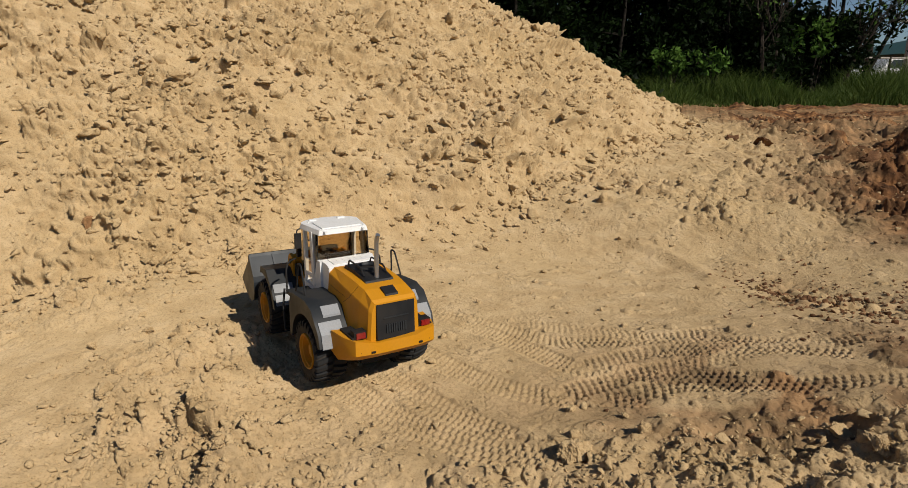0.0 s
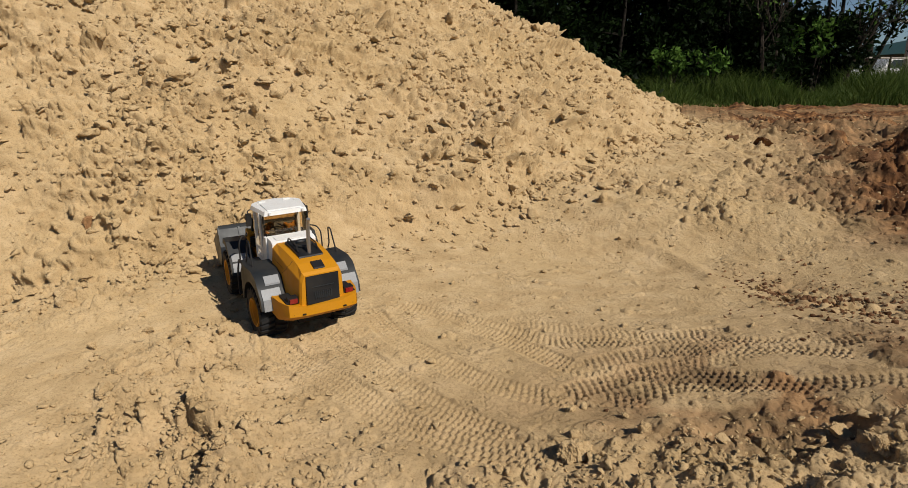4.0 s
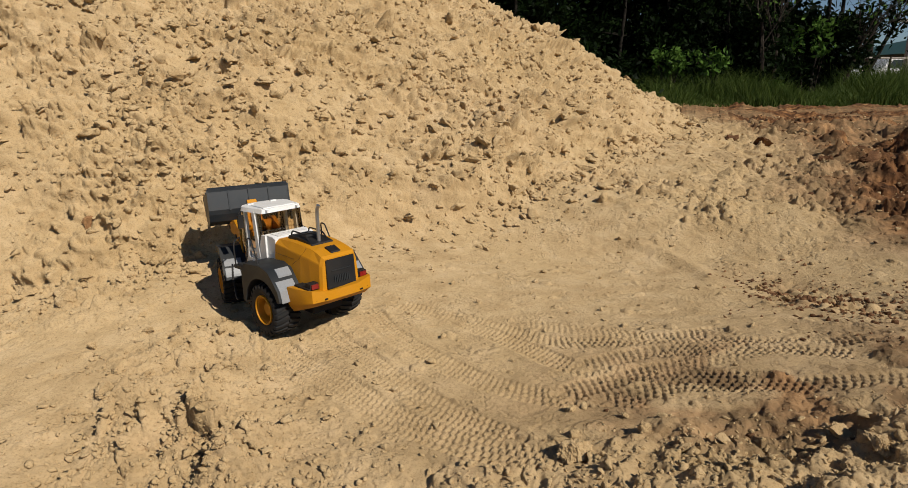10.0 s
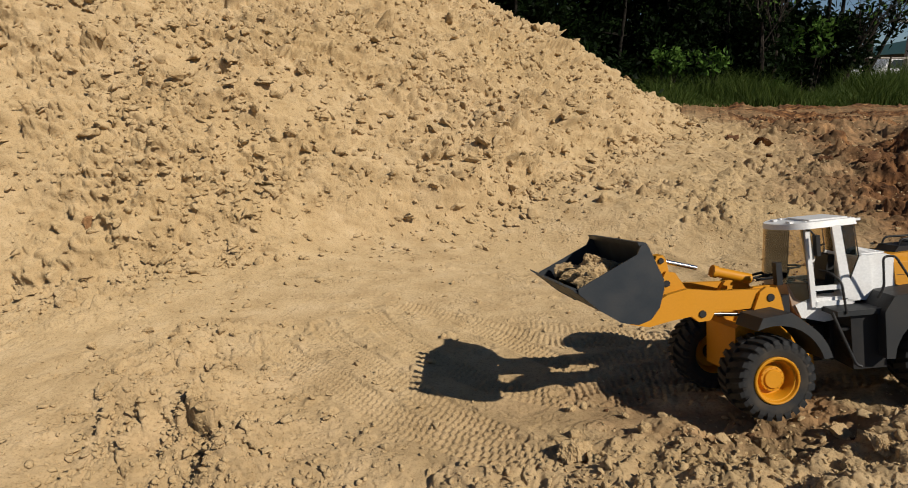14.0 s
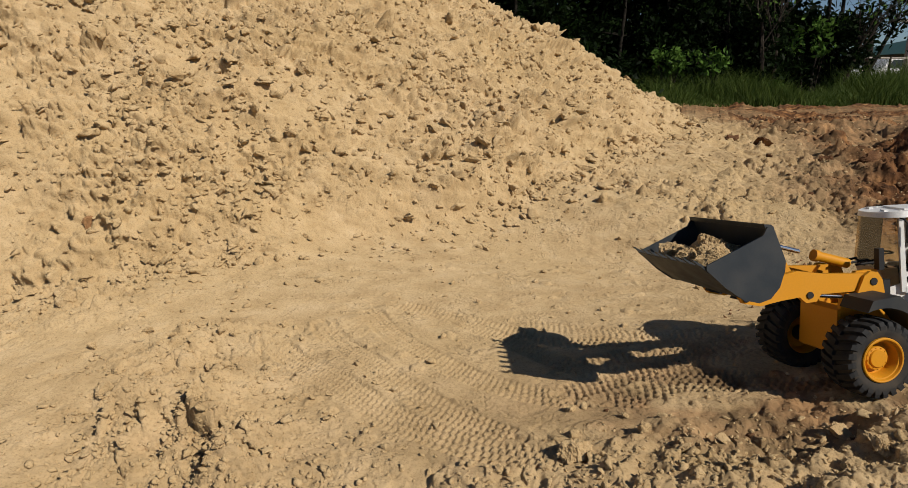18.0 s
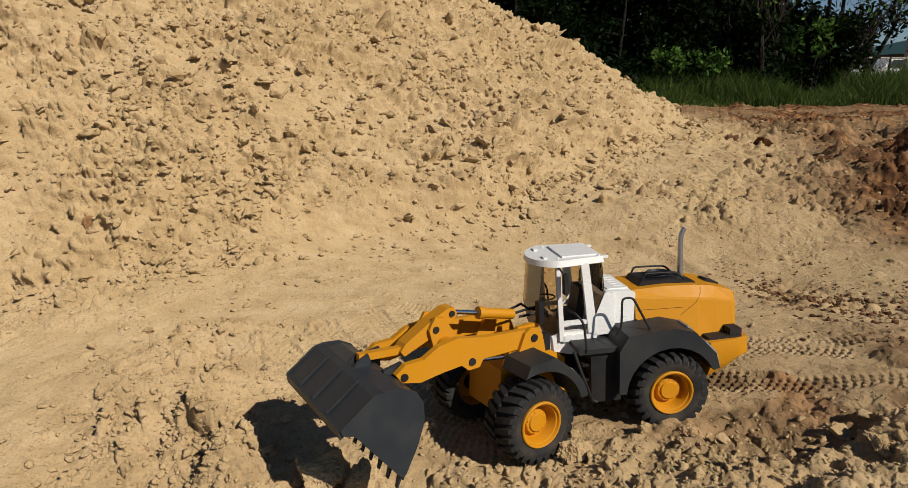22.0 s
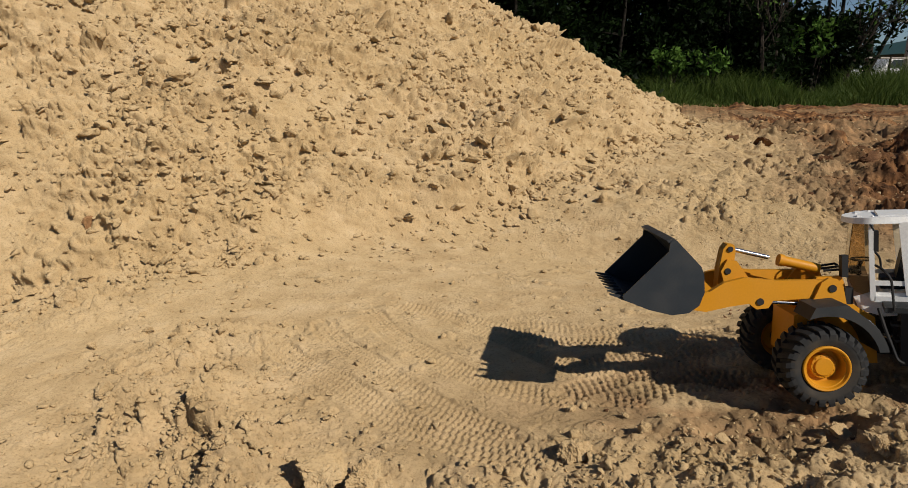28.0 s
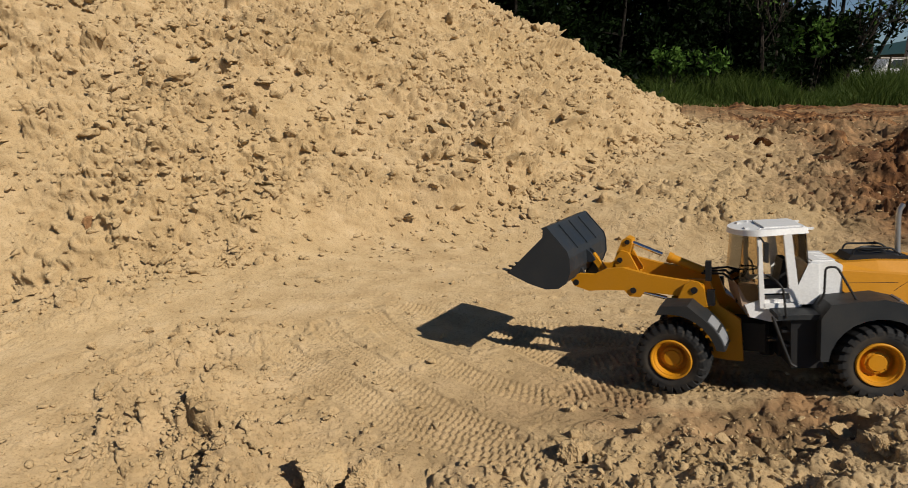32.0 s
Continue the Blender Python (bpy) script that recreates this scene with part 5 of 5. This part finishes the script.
MOUND_CLODS = [
    (-0.52, 0.92, 0.020), (-0.53, 0.99, 0.019), (-0.40, 1.03, 0.018), (-0.33, 0.80, 0.018), (-0.27, 0.79, 0.011), (-0.27, 0.71, 0.011), (-0.28, 0.69, 0.012), (-0.48, 0.83, 0.013), (-0.49, 0.98, 0.010), (-0.50, 1.07, 0.011), (-0.23, 0.71, 0.008), (-0.34, 0.70, 0.009), (-0.42, 0.72, 0.006)
]
BANK_CLODS = [
    (0.135, 0.675, 0.030), (0.10, 0.66, 0.010), (0.05, 0.66, 0.008), (0.01, 0.68, 0.007), (-0.03, 0.68, 0.007), (0.22, 0.70, 0.013), (0.25, 0.66, 0.013), (0.30, 0.68, 0.012), (0.31, 0.63, 0.014), (0.36, 0.66, 0.011), (0.42, 0.67, 0.018), (0.42, 0.61, 0.020), (0.21, 0.75, 0.009), (0.15, 0.78, 0.009), (0.25, 0.73, 0.010), (0.38, 0.59, 0.016), (0.31, 0.58, 0.012), (-0.06, 0.69, 0.006)
]
SOIL_CLODS = [
    (1.32, 3.20, 0.069), (1.41, 3.07, 0.067), (1.98, 3.46, 0.090), (1.39, 2.51, 0.055), (1.52, 2.45, 0.064), (2.50, 4.92, 0.064), (2.15, 3.31, 0.072), (1.10, 2.04, 0.021), (0.68, 1.22, 0.013), (0.76, 1.20, 0.016), (0.73, 1.07, 0.014), (1.29, 2.74, 0.029)
]
for k, (x, y, r) in enumerate(PILE_CLODS):
    make_clod(x, y, r * 0.62, 500 + k, CLOD, label="broken clod stuck in the face of the heap")
for k, (x, y, r) in enumerate(FOOT_CLODS):
    make_clod(x, y, r * 0.7, 540 + k, CLOD, label="clod rolled down to the foot of the heap")
for k, (x, y, r) in enumerate(MOUND_CLODS):
    make_clod(x, y, r * 0.85, 580 + k, CLOD, label="crumbling clod on the spilled mound")
for k, (x, y, r) in enumerate(BANK_CLODS):
    make_clod(x, y, r * 0.74, 620 + k, CLOD, label="rounded clod on the rough bank of sand")
for k, (x, y, r) in enumerate(SOIL_CLODS):
    make_clod(x, y, r * 0.55, 660 + k, DAMP, "soil_clod", "dark reddish brown clod of tipped soil", "clods of soil")


def scatter(name, count, seed, sizes, keep, label, mat, level=1, lift=0.25, tries=8):
    """Crumbs and small clods that nobody could count, as one mesh."""
    rnd = np.random.RandomState(seed)
    a, r = rnd.uniform(radians(-37), radians(37), count * tries), np.exp(rnd.uniform(math.log(0.58), math.log(6.5), count * tries))
    x, y = np.sin(a) * r, np.cos(a) * r
    ok = np.nonzero(rnd.rand(len(x)) < keep(x, y))[0][:count]
    x, y = x[ok], y[ok]
    px, py, pz, _ = ground_points(x, y)
    shapes = []
    for k in range(16):
        bm = clod_bm(40 + k, 0.16 + 0.04 * level, level, 12)
        bm.verts.ensure_lookup_table()
        bm.verts.index_update()
        shapes.append((np.array([v.co[:] for v in bm.verts]), np.array([[v.index for v in f.verts] for f in bm.faces])))
        bm.free()
    verts, faces, base = [], [], 0
    for i in range(len(x)):
        v, f = shapes[i % 16]
        s = sizes[0] * (sizes[1] / sizes[0]) ** (rnd.rand() ** 2.0) * (0.75 + 0.25 * math.hypot(x[i], y[i]))
        c, d = math.cos(rnd.rand() * 6.28), rnd.rand() * 6.28
        rot = np.array(Euler((rnd.rand() * 6.28, rnd.rand() * 6.28, d)).to_matrix())
        verts.append(v @ rot.T * (s, s, 0.72 * s) + (px[i], py[i], pz[i] + lift * s))
        faces.append(f + base)
        base += len(v)
    v, f = np.concatenate(verts), np.concatenate(faces)
    mesh = bpy.data.meshes.new(name)
    mesh.vertices.add(len(v))
    mesh.vertices.foreach_set("co", v.ravel().astype(np.float32))
    mesh.loops.add(f.size)
    mesh.loops.foreach_set("vertex_index", f.ravel().astype(np.int32))
    mesh.polygons.add(len(f))
    mesh.polygons.foreach_set("loop_start", np.arange(0, f.size, 3, dtype=np.int32))
    mesh.polygons.foreach_set("use_smooth", np.full(len(f), level > 0))
    mesh.update(calc_edges=True)
    mesh.materials.append(mat)
    return tagged(new(name, mesh), label, "sand crumbs", kind="stuff")


def on_heap(x, y):
    lumpy = smoothstep(-0.15, 0.2, fractal(x, y, 0.3, 3, 12))
    high = smoothstep(1.9, 2.5, y)
    return smoothstep(-0.25, 0.05, pile_depth(x, y)) * (0.25 + 0.40 * high + (0.75 - 0.40 * high) * lumpy)


def on_floor(x, y):
    _, hold = pressed(x, y)
    spill = bump_at(x, y, -0.36, 0.74, 0.22, 0.22) + 0.5 * bump_at(x, y, 0.45, 0.58, 0.45, 0.09) + 0.5 * bump_at(x, y, -0.05, 0.6, 0.4, 0.05)
    skirt = smoothstep(0.1, 0.7, x) * smoothstep(1.4, 2.2, y) * 0.6 + 0.6 * bump_at(x, y, -0.72, 1.32, 0.34, 0.12, 0.41)
    spill = spill + 0.7 * bump_at(x, y, -0.48, 1.02, 0.14, 0.14)
    return np.clip(0.06 + spill + skirt, 0, 1) * (1 - 0.8 * hold) * (1 - smoothstep(-0.1, 0.1, pile_depth(x, y)))


scatter("heap_clods", 1900, 70, (0.0100, 0.027), on_heap, "broken clods strewn over the heap", CLOD, 2, 0.30, 10)
scatter("small_heap_clods", 6500, 78, (0.0050, 0.014), on_heap, "small broken clods strewn over the heap", CLOD, 1, 0.35, 14)
scatter("heap_crumbs", 11000, 71, (0.0022, 0.0085), on_heap, "loose crumbs of dry sand on the heap", CLOD, 0, 0.2)
def on_mound(x, y):
    return np.clip(1.1 * bump_at(x, y, -0.33, 0.78, 0.13, 0.17, 0.5) + 1.0 * bump_at(x, y, -0.48, 0.88, 0.06, 0.09) + 0.9 * bump_at(x, y, -0.45, 1.12, 0.10, 0.12) + 0.3 * bump_at(x, y, -0.40, 0.68, 0.12, 0.10) + 0.12 * bump_at(x, y, 0.45, 0.60, 0.40, 0.06), 0, 1)


scatter("mound_clods", 420, 75, (0.0040, 0.0120), on_mound, "crumbling clods on the spilled mound", CLOD, 1, 0.3, 30)
def on_bank(x, y):
    return np.clip(bump_at(x, y, 0.38, 0.66, 0.28, 0.055) + 0.6 * bump_at(x, y, -0.34, 0.76, 0.14, 0.17) + 0.6 * bump_at(x, y, -0.47, 0.88, 0.10, 0.10), 0, 1)


scatter("bank_crumbs", 1100, 77, (0.0016, 0.0065), on_bank, "crumbled sand on the rough banks", CLOD, 1, 0.2, 30)
scatter("floor_clods", 1800, 74, (0.0035, 0.0105), on_floor, "small clods strewn on the sandy floor and the spilled mound", CLOD)
scatter("floor_crumbs", 9000, 72, (0.0010, 0.0042), on_floor, "loose crumbs scattered on the sandy floor", CLOD, 0)


def soily(x, y):
    return smoothstep(0.3, 0.8, soil_share(x, y)) * (0.15 + 0.85 * smoothstep(1.05, 1.3, y))


scatter("soil_crumbs", 1500, 73, (0.0020, 0.0110), soily, "dark brown crumbs of soil", SOIL, 1, 0.1)



def on_band(x, y):
    return np.clip(1.2 * bump_at(x, y, 0.705, 1.26, 0.055, 0.20, 0.12) + 0.35 * bump_at(x, y, 0.75, 1.20, 0.14, 0.24), 0, 1)


scatter("band_clods", 650, 76, (0.0025, 0.0085), on_band, "damp brown clods in a strewn band across the floor", DAMP, 1, 0.1, 120)
STONE = material("red_stone", (0.30, 0.165, 0.075), 0.9, spec=0.2)
bumped(STONE, noise_node(STONE, coords(STONE), 90.0, 4).outputs[0], 0.8, 0.004)
make_clod(-0.868, 1.549, 0.021, 700, STONE, "red_stone", "reddish brown stone stuck in the heap", "")

# the load: lumps of damp sand that ride in the bucket and are tipped out in front
LOAD = []
SEATS = [(0.036, 0.006, 0.042, 0.033), (0.052, 0.044, 0.032, 0.024), (0.066, -0.030, 0.031, 0.021), (0.058, -0.058, 0.029, 0.017), (0.070, 0.008, 0.030, 0.016), (0.034, -0.046, 0.030, 0.024), (0.034, 0.052, 0.025, 0.019)]
RESTS = [(-0.150, 0.668), (-0.100, 0.664), (-0.150, 0.610), (-0.085, 0.655), (-0.060, 0.615), (-0.200, 0.625), (-0.120, 0.600)]
for k, (x, y, z, r) in enumerate(SEATS):
    bm = clod_bm(100 + k, 0.14, 4, 26 if k < 2 else 14)
    bmesh.ops.scale(bm, vec=(r, r, r * 1.15), verts=bm.verts)
    rest = surface(*RESTS[k]) + Vector((0, 0, (0.75 if k < 2 else 0.40) * r))
    lump = tagged(part("sand_lump", bm, CLOD, smooth=True), "lump of damp yellow sand carried by the bucket", "sand lump", "load of sand")
    LOAD.append((lump, Vector((x, y, z)), rest, (pose(0, 0, 0, 6, -5, 20), pose(0, 0, 0, -12, 10, 55))[k % 2]))


def drop_load(times):
    for ob, seat, rest, settled in LOAD:
        rows = []
        for t in times:
            if t < 21.3:
                # until the bucket breaks it out, the sand lies deep in the foot of the heap
                sunk = 1 - smoothstep(4.6, 5.8, t)
                m = Matrix.Translation((-0.03 * sunk, 0.05 * sunk, -0.11 * sunk)) @ bucket_pose(max(t, 5.8)) @ Matrix.Translation(seat)
            else:
                m0 = bucket_pose(21.3) @ Matrix.Translation(seat)
                u = min(1.0, (t - 21.3) / 0.5)
                p = m0.translation.lerp(rest, u)
                p.z = m0.translation.z + (rest.z - m0.translation.z) * u * u
                m = Matrix.Translation(p) @ m0.to_quaternion().slerp(settled.to_quaternion(), u).to_matrix().to_4x4()
            rows.append((t, m))
        walk(ob, rows)


# ---- the drive ----
def glide(rows, t):
    """A value between its rows, with no overshoot."""
    ts, vs = [r[0] for r in rows], [r[1] for r in rows]
    if t <= ts[0]:
        return vs[0]
    if t >= ts[-1]:
        return vs[-1]
    i = max(k for k in range(len(ts) - 1) if ts[k] <= t)
    slope = [(vs[k + 1] - vs[k]) / (ts[k + 1] - ts[k]) for k in range(len(ts) - 1)]

    def tangent(k):
        if k == 0 or k == len(ts) - 1 or slope[k - 1] * slope[k] <= 0:
            return 0.0
        return 2 * slope[k - 1] * slope[k] / (slope[k - 1] + slope[k])
    h = ts[i + 1] - ts[i]
    u = (t - ts[i]) / h
    return (2 * u ** 3 - 3 * u * u + 1) * vs[i] + (u ** 3 - 2 * u * u + u) * h * tangent(i) + (3 * u * u - 2 * u ** 3) * vs[i + 1] + (u ** 3 - u * u) * h * tangent(i + 1)


# seconds; place; heading, pitch and roll of the rear frame; bend at the pivot
LEG_A = [
    (0, -0.138, 0.953, -0.015, 122.3, -2.3, -0.1, -2.5),
    (1, -0.197, 1.049, -0.011, 121.3, -1.0, 1.0, -2.5),
    (2, -0.254, 1.136, -0.016, 121.1, -1.8, -0.6, -2.5),
    (2.5, -0.274, 1.168, -0.022, 121.6, -3.7, -1.3, -3),
    (3, -0.276, 1.169, -0.029, 121.6, -5.8, -1.8, -4),
    (3.5, -0.279, 1.179, -0.030, 122.0, -6.6, -2.2, -4),
    (5.5, -0.276, 1.160, -0.023, 122.5, -4.4, -3.3, -5),
    (6, -0.278, 1.153, -0.023, 123.3, -3.7, -2.3, -6),
    (7.5, -0.276, 1.151, -0.020, 126.0, -3.0, -3.7, -9.5),
    (8, -0.278, 1.159, -0.021, 130.2, -2.6, -4.1, -13.5),
    (9, -0.280, 1.164, -0.020, 133.0, -2.4, -3.9, -17),
]
LEG_B = [
    (10, -0.262, 1.156, -0.015, 135.5, 0.3, -1.7, -19),
    (10.5, -0.219, 1.095, -0.005, 140.0, 1.5, 0.3, -20),
    (11, -0.118, 0.998, -0.008, 145.5, 0.4, 1.1, -19.5),
    (11.5, -0.019, 0.918, -0.014, 151.6, -1.9, 1.7, -20.5),
    (12, 0.119, 0.832, -0.011, 164.8, 1.2, 4.3, -21),
    (12.5, 0.220, 0.798, 0.011, 174.8, 1.5, 4.5, -18),
    (13, 0.340, 0.770, 0.023, 182.3, 3.2, 7.6, -14.5),
    (13.5, 0.447, 0.766, 0.040, 180.0, 4.3, 8.1, 0.0),
    (14, 0.558, 0.761, 0.058, 176.3, 6.7, 8.8, 11.5),
    (16.5, 0.697, 0.784, 0.064, 168.0, 6.2, 7.5, 18.7),
    (17, 0.699, 0.792, 0.063, 169.0, 6.0, 6.9, 18.4),
]
LEG_C = [
    (18, 0.693, 0.793, 0.062, 168.6, 6.0, 6.6, 20.6),
    (18.5, 0.527, 0.812, 0.042, 170.5, 6.2, 5.0, 27.8),
    (19, 0.357, 0.799, 0.023, 181.2, 3.4, 7.0, 24.0),
    (19.5, 0.298, 0.802, 0.013, 184.5, 3.1, 5.5, 23.0),
    (20, 0.248, 0.809, 0.005, 188.9, 2.7, 3.5, 22.0),
    (21, 0.249, 0.807, 0.008, 187.9, 2.9, 2.4, 22.7),
    (23, 0.252, 0.811, 0.006, 187.3, 3.0, 1.9, 22.8),
    (23.5, 0.252, 0.811, 0.007, 186.9, 2.8, 1.7, 23.2),
    (24, 0.251, 0.811, 0.004, 184.9, 2.4, 1.7, 27.3),
    (24.5, 0.253, 0.812, 0.005, 184.5, 2.6, 1.7, 28.4),
    (25, 0.289, 0.813, 0.010, 180.7, 3.2, 2.6, 28.3),
]
LEG_D = [
    (25.5, 0.357, 0.804, 0.019, 173.3, 2.7, 4.2, 28.6),
    (27.5, 0.634, 0.742, 0.061, 153.1, 6.2, 4.6, 26.1),
    (28, 0.634, 0.727, 0.063, 152.1, 6.6, 4.2, 22.6),
    (29, 0.652, 0.721, 0.062, 156.6, 6.5, 4.5, 4.6),
    (29.5, 0.650, 0.715, 0.064, 158.8, 6.5, 4.5, -0.4),
    (30, 0.638, 0.730, 0.065, 162.0, 7.0, 4.6, -1.8),
    (31, 0.627, 0.716, 0.071, 163.6, 7.3, 4.6, -7.5),
    (31.5, 0.613, 0.740, 0.067, 167.2, 7.2, 4.5, -9.2),
    (32, 0.525, 0.811, 0.037, 168.9, 5.4, 3.5, -17.9),
]
LEGS = LEG_A + LEG_B + LEG_C + LEG_D
# seconds and degrees: the arm's lift, and the bucket's tilt, nose up
LIFT = [(0, -42), (5.4, -42), (6, -31), (7, -19), (8, -7.5), (9, -2), (11, -2.5), (12, 2), (13, -1), (14, -2.1), (16.5, 0.6), (19, -3), (21, -3.3), (21.6, -2.7), (23, -1.6), (25.5, -3.9), (28, -4.4), (30, -1.6), (32, 1.5)]
TIP = [(0, 2), (2.5, 4), (5.5, 22), (6, 26), (8, 31), (9, 31), (11, 23), (12, 21), (13, 23), (14, 19), (19, 21), (21.0, 21), (21.5, -26), (21.95, -85), (22.6, -85), (23.0, -28), (23.5, 0), (25.5, 1), (28, 0), (30, 5), (31, 4), (32, 0)]



def stance(t):
    x, y, z, yaw, pitch, roll, bend = (glide([(r[0], r[k]) for r in LEGS], t) for k in range(1, 8))
    return pose(x, y, z) @ pose(0, 0, 0, 0, 0, yaw) @ pose(0, 0, 0, 0, pitch, 0) @ pose(0, 0, 0, roll, 0, 0), bend


def turned(p, deg):
    c, s = math.cos(radians(deg)), math.sin(radians(deg))
    return c * p[0] - s * p[1], s * p[0] + c * p[1]


def in_plane(p, deg):
    """A pose in the front frame's upright plane: x forward, z up, nose up by deg."""
    return pose(p[0], 0, p[1], 0, -deg, 0)


def linkage(t):
    """The poses of the front parts, in the front frame's space."""
    lift, tip = glide(LIFT, t), glide(TIP, t)
    def on_arm(q):
        a, b = turned(q, lift)
        return LIFT_PIN[0] + a, LIFT_PIN[1] + b
    hinge, crank, ram = on_arm(HINGE), on_arm(CRANK_PIN), on_arm(RAM_PIN)
    e = turned(BUCKET_EYE, tip)
    eye = (hinge[0] + e[0], hinge[1] + e[1])
    # the crank's lower pin lies CRANK_DOWN from its own pin and LINK from the bucket's eye
    dx, dz = eye[0] - crank[0], eye[1] - crank[1]
    d = max(min(math.hypot(dx, dz), CRANK_DOWN + LINK - 1e-4), abs(CRANK_DOWN - LINK) + 1e-4)
    base = math.atan2(dz, dx)
    swing = math.acos((CRANK_DOWN ** 2 + d * d - LINK ** 2) / (2 * CRANK_DOWN * d))
    a = base - swing
    low = (crank[0] + CRANK_DOWN * math.cos(a), crank[1] + CRANK_DOWN * math.sin(a))
    crank_deg = math.degrees(a) + 90
    up = turned((0, CRANK_UP), crank_deg)
    top = (crank[0] + up[0], crank[1] + up[1])
    def aim(p, q):
        return math.degrees(math.atan2(q[1] - p[1], q[0] - p[0]))
    anchor, foot = (0.078, 0.150), (0.088, 0.113)
    tilt, raise_ = aim(anchor, top), aim(foot, ram)
    return (in_plane(LIFT_PIN, lift), in_plane(hinge, tip), in_plane(crank, crank_deg), in_plane(low, aim(low, eye)),
            in_plane(anchor, tilt), in_plane(top, tilt), in_plane(foot, raise_), in_plane(ram, raise_))


def bucket_pose(t):
    body, bend = stance(t)
    return body @ pose(PIVOT, 0, 0, 0, 0, bend) @ linkage(t)[1]


def motions():
    times = [0.2 * k for k in range(161)]
    rows = {ob: [] for ob in (LOADER, FRONT_FRAME, ARM, CRANK, LINK_BAR, TILT_RAM, TILT_ROD, *LIFT_RAMS, *LIFT_RODS, BUCKET, *WHEELS)}
    spin, last = [0.0] * 4, None
    spots = ((AXLE, 0.0665, 0), (AXLE, -0.0665, 0), (FRONT, 0.0665, 1), (FRONT, -0.0665, 1))
    for t in times:
        body, bend = stance(t)
        front = pose(PIVOT, 0, 0, 0, 0, bend)
        lift, bucket, crank, bar, tilt_ram, tilt_rod, ram, rod = linkage(t)
        rows[LOADER].append((t, body))
        rows[FRONT_FRAME].append((t, front))
        for ob, m in ((ARM, lift), (BUCKET, bucket), (CRANK, crank), (LINK_BAR, bar), (TILT_RAM, tilt_ram), (TILT_ROD, tilt_rod)):
            rows[ob].append((t, front @ m))
        for s, a, b in ((1, *LIFT_RAMS[:1], *LIFT_RODS[:1]), (-1, *LIFT_RAMS[1:], *LIFT_RODS[1:])):
            rows[a].append((t, front @ pose(0, s * 0.0390, 0) @ ram))
            rows[b].append((t, front @ pose(0, s * 0.0390, 0) @ rod))
        seats = []
        for x, y, on_front in spots:
            seats.append((front if on_front else Matrix()) @ pose(x, y, FRONT_HUB if on_front else REAR_HUB))
        if last:
            for k in range(4):
                step = (body @ seats[k]).translation - last[k].translation
                ahead = (body @ seats[k]).to_3x3() @ Vector((1, 0, 0))
                spin[k] += math.degrees(step.dot(ahead) / RADIUS)
        last = [body @ m for m in seats]
        for k, ob in enumerate(WHEELS):
            m = seats[k] @ (pose(0, 0, 0, 0, spin[k], 0) if k % 2 == 0 else pose(0, 0, 0, 0, 0, 180) @ pose(0, 0, 0, 0, -spin[k], 0))
            rows[ob].append((t, m))
    for ob, keys in rows.items():
        walk(ob, keys)
    drop_load(times)


motions()
